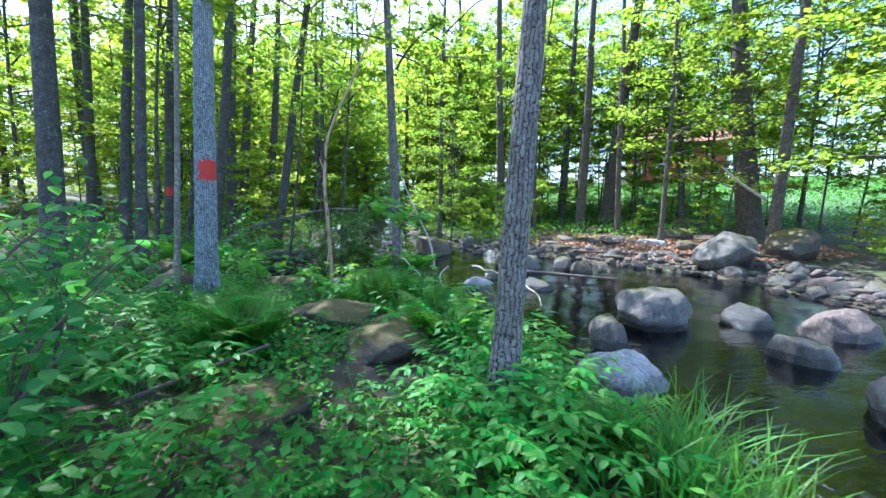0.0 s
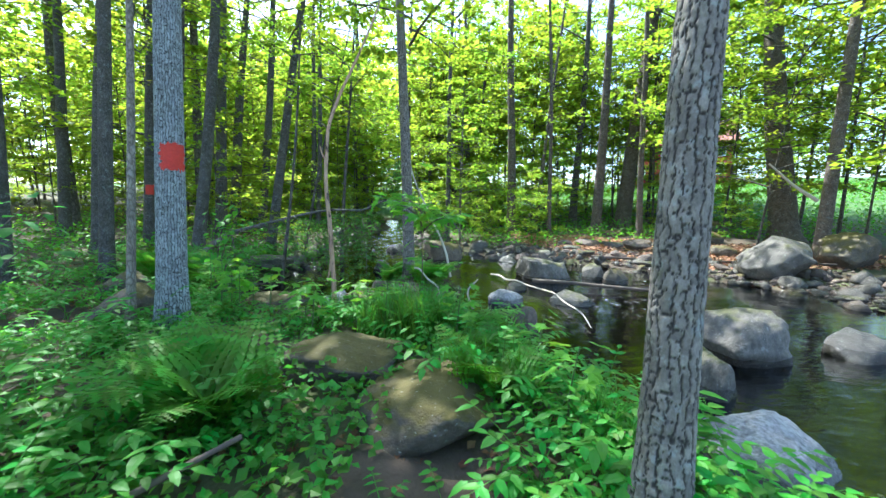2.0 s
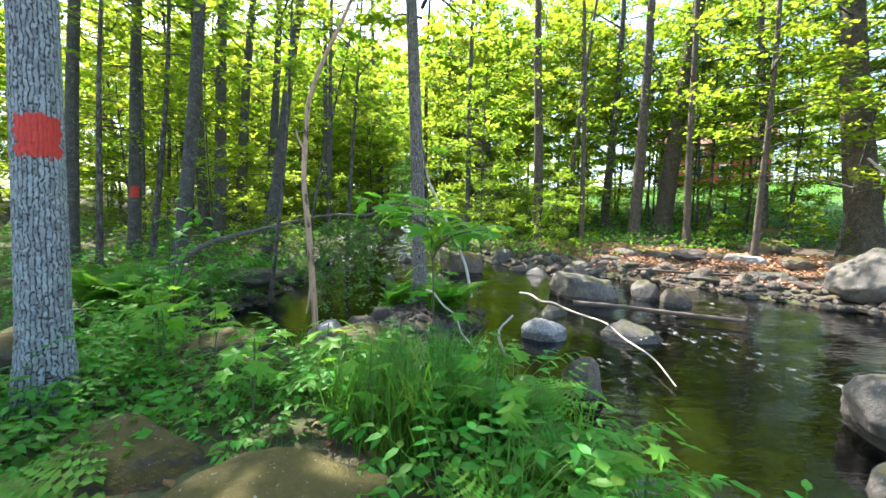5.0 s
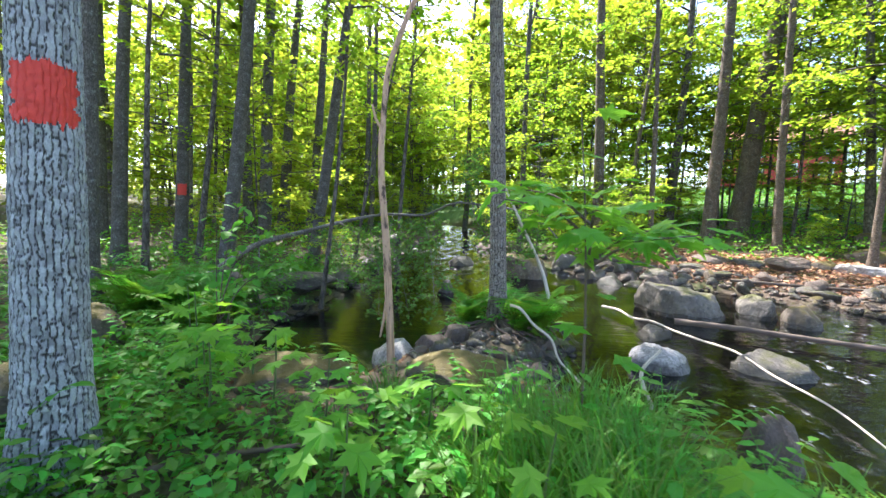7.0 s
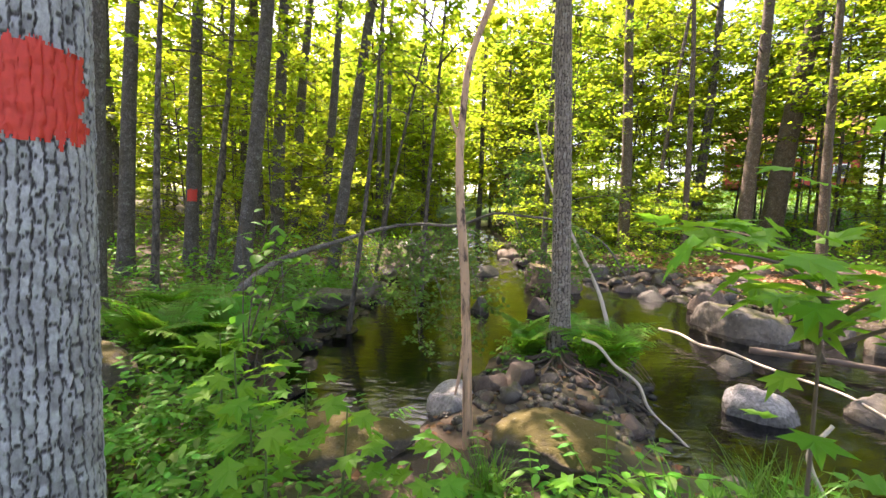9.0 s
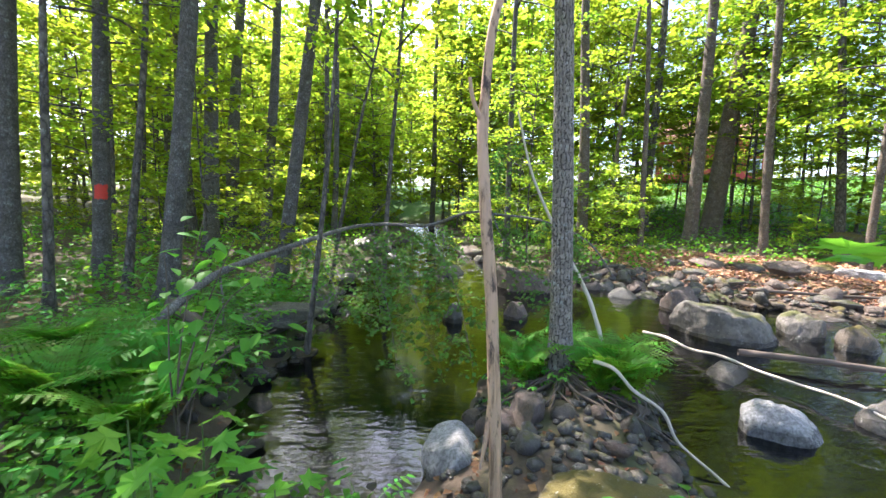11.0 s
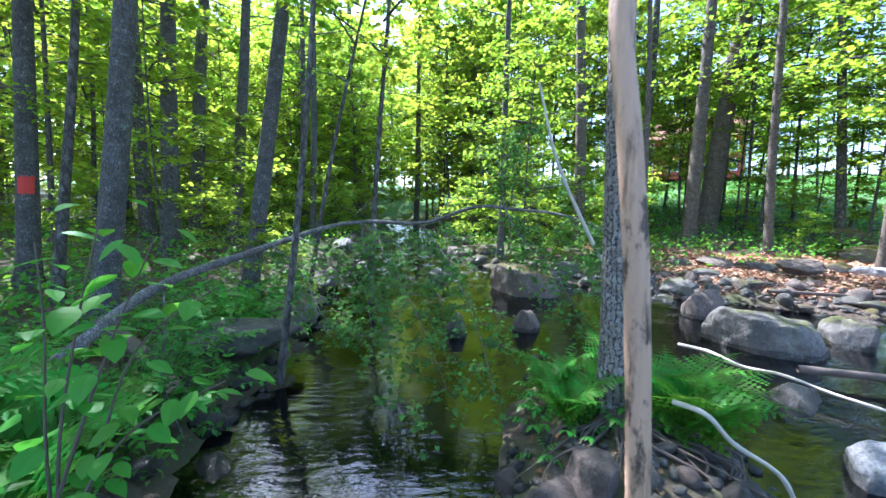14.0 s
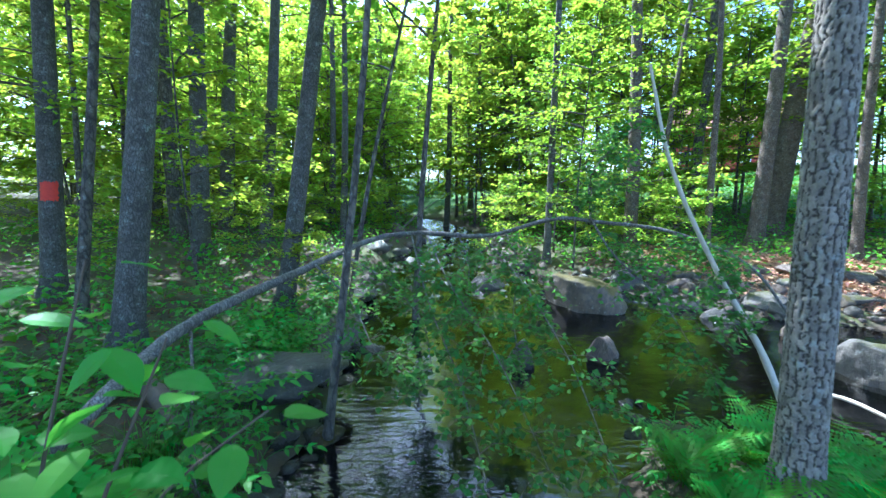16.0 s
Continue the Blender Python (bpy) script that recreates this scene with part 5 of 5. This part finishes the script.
r = np.random.default_rng(101)
for x, y in scatter(190, -4.2, 1.4, 0.9, 7.6, 0.2, lambda x, y: herb_land(x, y) and off_route(x, y) > 0.42 and not (x > 0.85 and y < 4.2), r):
    near = off_route(x, y)
    fan("ground_elder", x, y, HERB_LEAVES, int(r.integers(6, 10)), r.uniform(0.7, 1.1) * (0.75 if near < 0.7 else 1.0), "green herb with toothed compound leaves on the bank", "plant", "bank herbs", "leaf", r)
for x, y in scatter(24, -0.05, 0.95, 2.0, 3.4, 0.17, lambda x, y: in_water(x, y) < 0.02 and off_route(x, y) > 0.6 and not (x > 0.85 and y < 2.4) and math.hypot(x - 0.385, y - 2.73) > 0.16, r):
    fan("ground_elder", x, y, HERB_LEAVES, 10, r.uniform(0.8, 1.1), "tall green herb with toothed leaves round the alder", "plant", "bank herbs", "leaf", r)
for x, y in scatter(115, -9.5, -4.0, 4.5, 13.0, 0.33, lambda x, y: herb_land(x, y) and math.hypot(x + 4.85, y - 8.0) > 0.75, r):
    fan("woodland_herb", x, y, HERB_LEAVES, 6, r.uniform(0.75, 1.25), "green herb with toothed compound leaves under the trees", "plant", "woodland herbs", "leaf", r)
for x, y in scatter(34, -1.9, 0.3, 8.5, 10.2, 0.2, lambda x, y: in_water(x, y) < -0.12, r):
    fan("ground_elder", x, y, LOW_LEAVES, 5, r.uniform(0.6, 0.9), "small green herb on the rooty islet", "plant", "islet herbs", "leaf", r)
for x, y in scatter(130, -3.6, 0.6, 0.9, 6.6, 0.16, lambda x, y: herb_land(x, y) and 0.06 < off_route(x, y) < 0.55, r):
    fan("path_herb", x, y, LOW_LEAVES, 5, r.uniform(0.5, 0.85), "small green herb growing along the trodden path", "plant", "path herbs", "leaf", r)
for x, y in scatter(46, -5.6, -4.1, 8.4, 13.5, 0.17, lambda x, y: -0.7 < in_water(x, y) < -0.03, r):
    fan("bank_herb", x, y, HERB_LEAVES, 7, r.uniform(0.6, 1.0), "green herb hanging over the bank of the pool", "plant", "pool bank herbs", "leaf", r, 0.0, 0.7)
for x, y, n, s in [(-1.85, 3.5, 11, 1.15), (-2.3, 3.9, 9, 0.95), (-0.15, 3.9, 9, 0.8), (-0.2, 5.2, 9, 0.95), (0.1, 4.7, 8, 0.8), (-4.75, 8.2, 12, 1.3), (-5.25, 7.8, 11, 1.25), (-4.5, 7.65, 10, 1.05), (-0.75, 8.5, 11, 1.2), (-0.62, 8.95, 10, 1.1),
                   (-1.5, 8.75, 9, 0.75), (-0.95, 9.25, 9, 0.85), (-1.45, 9.2, 9, 0.9), (-5.9, 8.6, 10, 1.1), (0.9, 2.2, 8, 0.8)]:
    fan("fern", x, y, FRONDS, n, s, "bright green lady fern with arching fronds", "fern", "ferns", "frond", r, 0.02, 0.25)


# tall grass
def grass_mesh(seed, blades, height, spread):
    r = np.random.default_rng(seed)
    pieces = []
    t = np.linspace(0, 1, 6)
    for k in range(blades):
        a, h = r.uniform(0, 6.28), height * r.uniform(0.55, 1.15)
        out = r.uniform(0.1, 0.75) * h
        b = r.normal(0, spread, 2)
        P = np.stack([b[0] + math.cos(a) * out * t**2, b[1] + math.sin(a) * out * t**2, h * (t - 0.28 * t**3 * (out / h + 0.3))], 1)
        w = 0.0055 * (1 - t**2) + 0.0006
        S = np.array([-math.sin(a), math.cos(a), 0])
        V = np.concatenate([P - w[:, None] * S, P + w[:, None] * S])
        i = np.arange(5)
        F = np.concatenate([np.stack([i, i + 1, i + 7], 1), np.stack([i, i + 7, i + 6], 1)])
        pieces.append((V, F))
    return mesh_np("blades", *join(pieces), LEAF_GRASS)


GRASS = [grass_mesh(k, 130, 0.62, 0.09) for k in range(3)]
for k, (x, y, s) in enumerate([(1.25, 2.05, 1.2), (1.45, 1.8, 1.15), (1.1, 1.75, 1.0), (1.5, 2.35, 1.0), (1.3, 1.5, 1.0), (-0.95, 5.65, 1.0), (-1.0, 5.05, 1.0), (-0.8, 4.9, 1.05), (-1.2, 5.2, 0.95), (-0.6, 5.1, 1.1), (-0.85, 5.3, 1.1), (-0.7, 5.75, 1.05), (-0.55, 5.5, 1.0), (-1.05, 5.95, 0.9), (-0.35, 5.9, 0.9), (-0.3, 4.4, 0.8), (0.1, 4.0, 0.8), (-0.6, 6.2, 0.8), (0.2, 5.4, 0.8), (0.5, 3.5, 0.8), (-1.9, 6.3, 0.6), (-5.0, 9.2, 0.7), (-0.2, 6.6, 0.7)]):
    ob = new("grass_clump", GRASS[k % 3])
    ob.matrix_basis = spot(x, y, gz(x, y) - 0.02, k * 1.3, (0, 0), s)
    tagged(ob, "clump of tall arching green grass on the bank", "grass", "grass clumps")


# broad-leaved saplings and shrubs with single leaves
def leaf_single(name, vf, material):
    return mesh_np(name, vf[0], vf[1], material)


MAPLE_LEAF, OVAL_LEAF, OVAL_DARK = leaf_single("leaf", MAPLE, LEAF_SEEDLING), leaf_single("leaf", OVAL, LEAF_HERB), leaf_single("leaf", OVAL, LEAF_SHRUB)


def sapling(name, x, y, stems, leaf, count, size, label, r, low=0.35, category="sapling", arm=0.16, group=""):
    """Bent stems given as lines from the foot; leaves sit round their upper part on short stalks."""
    z0 = gz(x, y)
    root = thing(name, spot(x, y, z0 - 0.02), label, category, group)
    for line in stems:
        L = smooth_line(line, 16)
        v, q = tube(L, np.linspace(0.009, 0.003, 16), 6)
        stem = part("stem", mesh_np("stem", v, q, STEM if len(stems) < 3 else TWIG, True), root)
        for k in range(count):
            f = low + (1 - low) * (k + r.uniform(0, 0.9)) / count
            p = np.array([np.interp(f, np.linspace(0, 1, 16), L[:, i]) for i in range(3)])
            a = k * 2.4 + r.normal(0, 0.4)
            q = p + [math.cos(a) * arm * r.uniform(0.5, 1), math.sin(a) * arm * r.uniform(0.5, 1), r.uniform(-0.01, 0.06)]
            part("leaf", leaf, stem, spot(*q, a - math.pi / 2, (r.normal(-0.2, 0.25), r.normal(0, 0.25)), size * r.uniform(0.65, 1.15)))
    return root


SEEDLING = "maple seedling with broad lobed green leaves"
for x, y, h, n in [(-1.05, 5.0, 0.62, 9), (-1.8, 5.15, 0.6, 9), (-3.3, 6.2, 0.75, 12), (-3.65, 6.55, 0.75, 11), (-3.05, 5.95, 0.55, 10), (-1.3, 5.35, 0.55, 8), (0.35, 4.6, 0.6, 9), (0.3, 3.6, 0.6, 9), (-2.2, 5.9, 0.5, 8), (-0.35, 4.9, 0.65, 9), (-3.7, 7.1, 0.6, 9), (-2.85, 5.75, 0.62, 11), (-2.62, 6.05, 0.6, 11), (-3.0, 6.4, 0.6, 10), (-2.0, 5.5, 0.5, 9), (-1.55, 5.75, 0.55, 10)]:
    sapling("maple_seedling", x, y, [[(0, 0, 0), (0.02, 0.02, h * 0.5), (0.05, -0.02, h)]], MAPLE_LEAF, n, 0.17, SEEDLING, r, 0.45, "seedling", 0.14, "maple seedlings")
arms = [[(0, 0, 0), (0.0, 0.02, 0.9), (-0.03, 0.0, 1.4), (-0.08, -0.03, 1.9)]]
for a in np.arange(6) * 1.05 + 0.3:
    z1 = 1.05 + 0.09 * ((a * 3) % 4)
    arms.append([(0, 0, z1), (0.2 * math.cos(a), 0.2 * math.sin(a), z1 + 0.14), (0.5 * math.cos(a), 0.5 * math.sin(a), z1 + 0.2)])
sapling("maple_sapling", -0.72, 5.85, arms, MAPLE_LEAF, 14, 0.18, "young maple sapling with broad green leaves", r, 0.3, "sapling", 0.16)
sapling("hazel_shrub", -4.15, 7.6, [[(x, y, z * 1.25) for x, y, z in line] for line in [[(0, 0, 0), (0.0, 0.05, 0.6), (0.05, 0.15, 1.05), (0.12, 0.25, 1.45)], [(0, 0, 0), (0.1, 0.1, 0.5), (0.3, 0.2, 0.95), (0.55, 0.3, 1.1)], [(0, 0, 0), (-0.1, 0.1, 0.6), (-0.15, 0.2, 1.0), (-0.2, 0.25, 1.28)], [(0, 0, 0.3), (0.3, 0.1, 0.65), (0.6, 0.25, 0.75)], [(0, 0, 0.4), (0.15, 0.15, 0.9), (0.35, 0.2, 1.3)]] ], OVAL_LEAF, 17, 0.135, "leafy shrub with large oval leaves beside the pool", r, 0.35, "shrub", 0.12)
DARK_SHRUB = "dark green leafy shrub crowding the path"
for x, y, h in [(-2.5, 2.35, 1.4), (-2.95, 3.0, 1.5), (-2.2, 1.85, 1.2), (-3.3, 2.5, 1.7), (-3.6, 3.5, 1.4), (-1.95, 1.5, 0.7), (-2.75, 1.9, 1.5)]:
    stems = [[(0, 0, 0), (0.3 * h * math.cos(a) * 0.4, 0.3 * h * math.sin(a) * 0.4, h * 0.5), (0.45 * h * math.cos(a), 0.45 * h * math.sin(a), h * r.uniform(0.75, 1.0))] for a in r.uniform(0, 6.28, 5)]
    sapling("shrub", x, y, stems, OVAL_DARK, 27, 0.105, DARK_SHRUB, r, 0.25, "shrub", 0.16, "path shrubs")

# yellow-green weeds, fallen leaves, low ground cover
r = np.random.default_rng(202)


def cover(name, n, x0, x1, y0, y1, lo, hi, size, material, label, category, keep, flat=0.6):
    x, y = r.uniform(x0, x1, n), r.uniform(y0, y1, n)
    ok = keep(x, y)
    x, y = x[ok], y[ok]
    C = np.stack([x, y, ground_z(x, y) + r.uniform(lo, hi, len(x))], 1)
    v, f = leaf_cloud(C, size, flat, r)
    tagged(new(name, mesh_np(name, v, f, material)), label, category, kind="stuff")


land = lambda x, y: in_water(x, y) < -0.05
patchy = lambda x, y: ~((y > 6.3) & (y < 10.5) & (x > -2.7) & (x < 1)) & (in_water(x, y) < -0.25) & (np.sin(2.3 * x + 1.7 * y) + np.sin(1.1 * x - 2.9 * y + 1) > -0.5) & ~((x > 1.5) & (y > 8) & (y < 14.8))
cover("leaf_litter", 26000, -9, 9, -1, 18, 0.003, 0.02, 0.06, LEAF_LITTER, "brown fallen leaves on the forest floor", "leaf litter", land, 0.3)
cover("leaf_litter", 30000, 2.5, 12, 11, 19, 0.005, 0.05, 0.085, LEAF_DRY_LIT, "dry brown leaves at the edge of the gravel bar, colour raised as if sunlit", "leaf litter", lambda x, y: (in_water(x, y) < -1.1) & (x > 2) & (0.75 * x + y < 21.5), 0.4)
cover("ground_cover", 52000, -7, 1.6, 0.6, 12, 0.03, 0.2, 0.065, LEAF_HERB, "low green leaves covering the forest floor", "ground cover", patchy)
cover("ground_cover", 44000, -16, 18, 10, 30, 0.03, 0.45, 0.1, LEAF_FERN, "bright green herb layer under the far trees", "ground cover", patchy)
cover("meadow_grass", 20000, 2, 45, 18, 50, 0.02, 0.3, 0.16, LEAF_GRASS, "sunlit tall meadow grass beyond the wood", "grass", lambda x, y: 0.75 * x + y > 29, 1.0)


# ---- the red house beyond the meadow ----
def box_mesh(name, size, material, bevel=0.02):
    bm = bmesh.new()
    bmesh.ops.create_cube(bm, size=1.0)
    bmesh.ops.scale(bm, vec=size, verts=bm.verts)
    bmesh.ops.bevel(bm, geom=bm.edges[:], offset=bevel, segments=1, affect="EDGES")
    me = bpy.data.meshes.new(name)
    bm.to_mesh(me)
    bm.free()
    me.materials.append(material)
    return me


hz = gz(33, 58)
house = thing("house", spot(33, 58, hz, radians(-30)), "red wooden house with white trim across the meadow", "house")
part("wall", box_mesh("wall", (12, 8, 5.2), RED_WALL), house, spot(0, 0, 2.6))
bm = bmesh.new()
pr = [bm.verts.new(c) for c in ((-6.5, -4.6, 5.0), (-6.5, 4.6, 5.0), (-6.5, 0, 8.2), (6.5, -4.6, 5.0), (6.5, 4.6, 5.0), (6.5, 0, 8.2))]
for f in ((0, 2, 1), (3, 4, 5), (0, 3, 5, 2), (1, 2, 5, 4), (0, 1, 4, 3)):
    bm.faces.new([pr[i] for i in f])
bmesh.ops.recalc_face_normals(bm, faces=bm.faces[:])
me = bpy.data.meshes.new("roof")
bm.to_mesh(me)
bm.free()
me.materials.append(ROOF_TILE)
part("roof", me, house)
wf, wp = box_mesh("window", (1.3, 0.12, 1.5), WHITE_TRIM), box_mesh("pane", (1.0, 0.04, 1.2), PANE, 0.005)
for k in range(4):
    for zz in (1.6, 3.9):
        w = part("window", wf, house, spot(-4.5 + 3 * k, -4.02, zz))
        part("pane", wp, w, spot(0, -0.06, 0))
for sx in (-6, 6):
    part("corner_board", box_mesh("corner_board", (0.25, 0.25, 5.2), WHITE_TRIM), house, spot(sx, -4, 2.6))
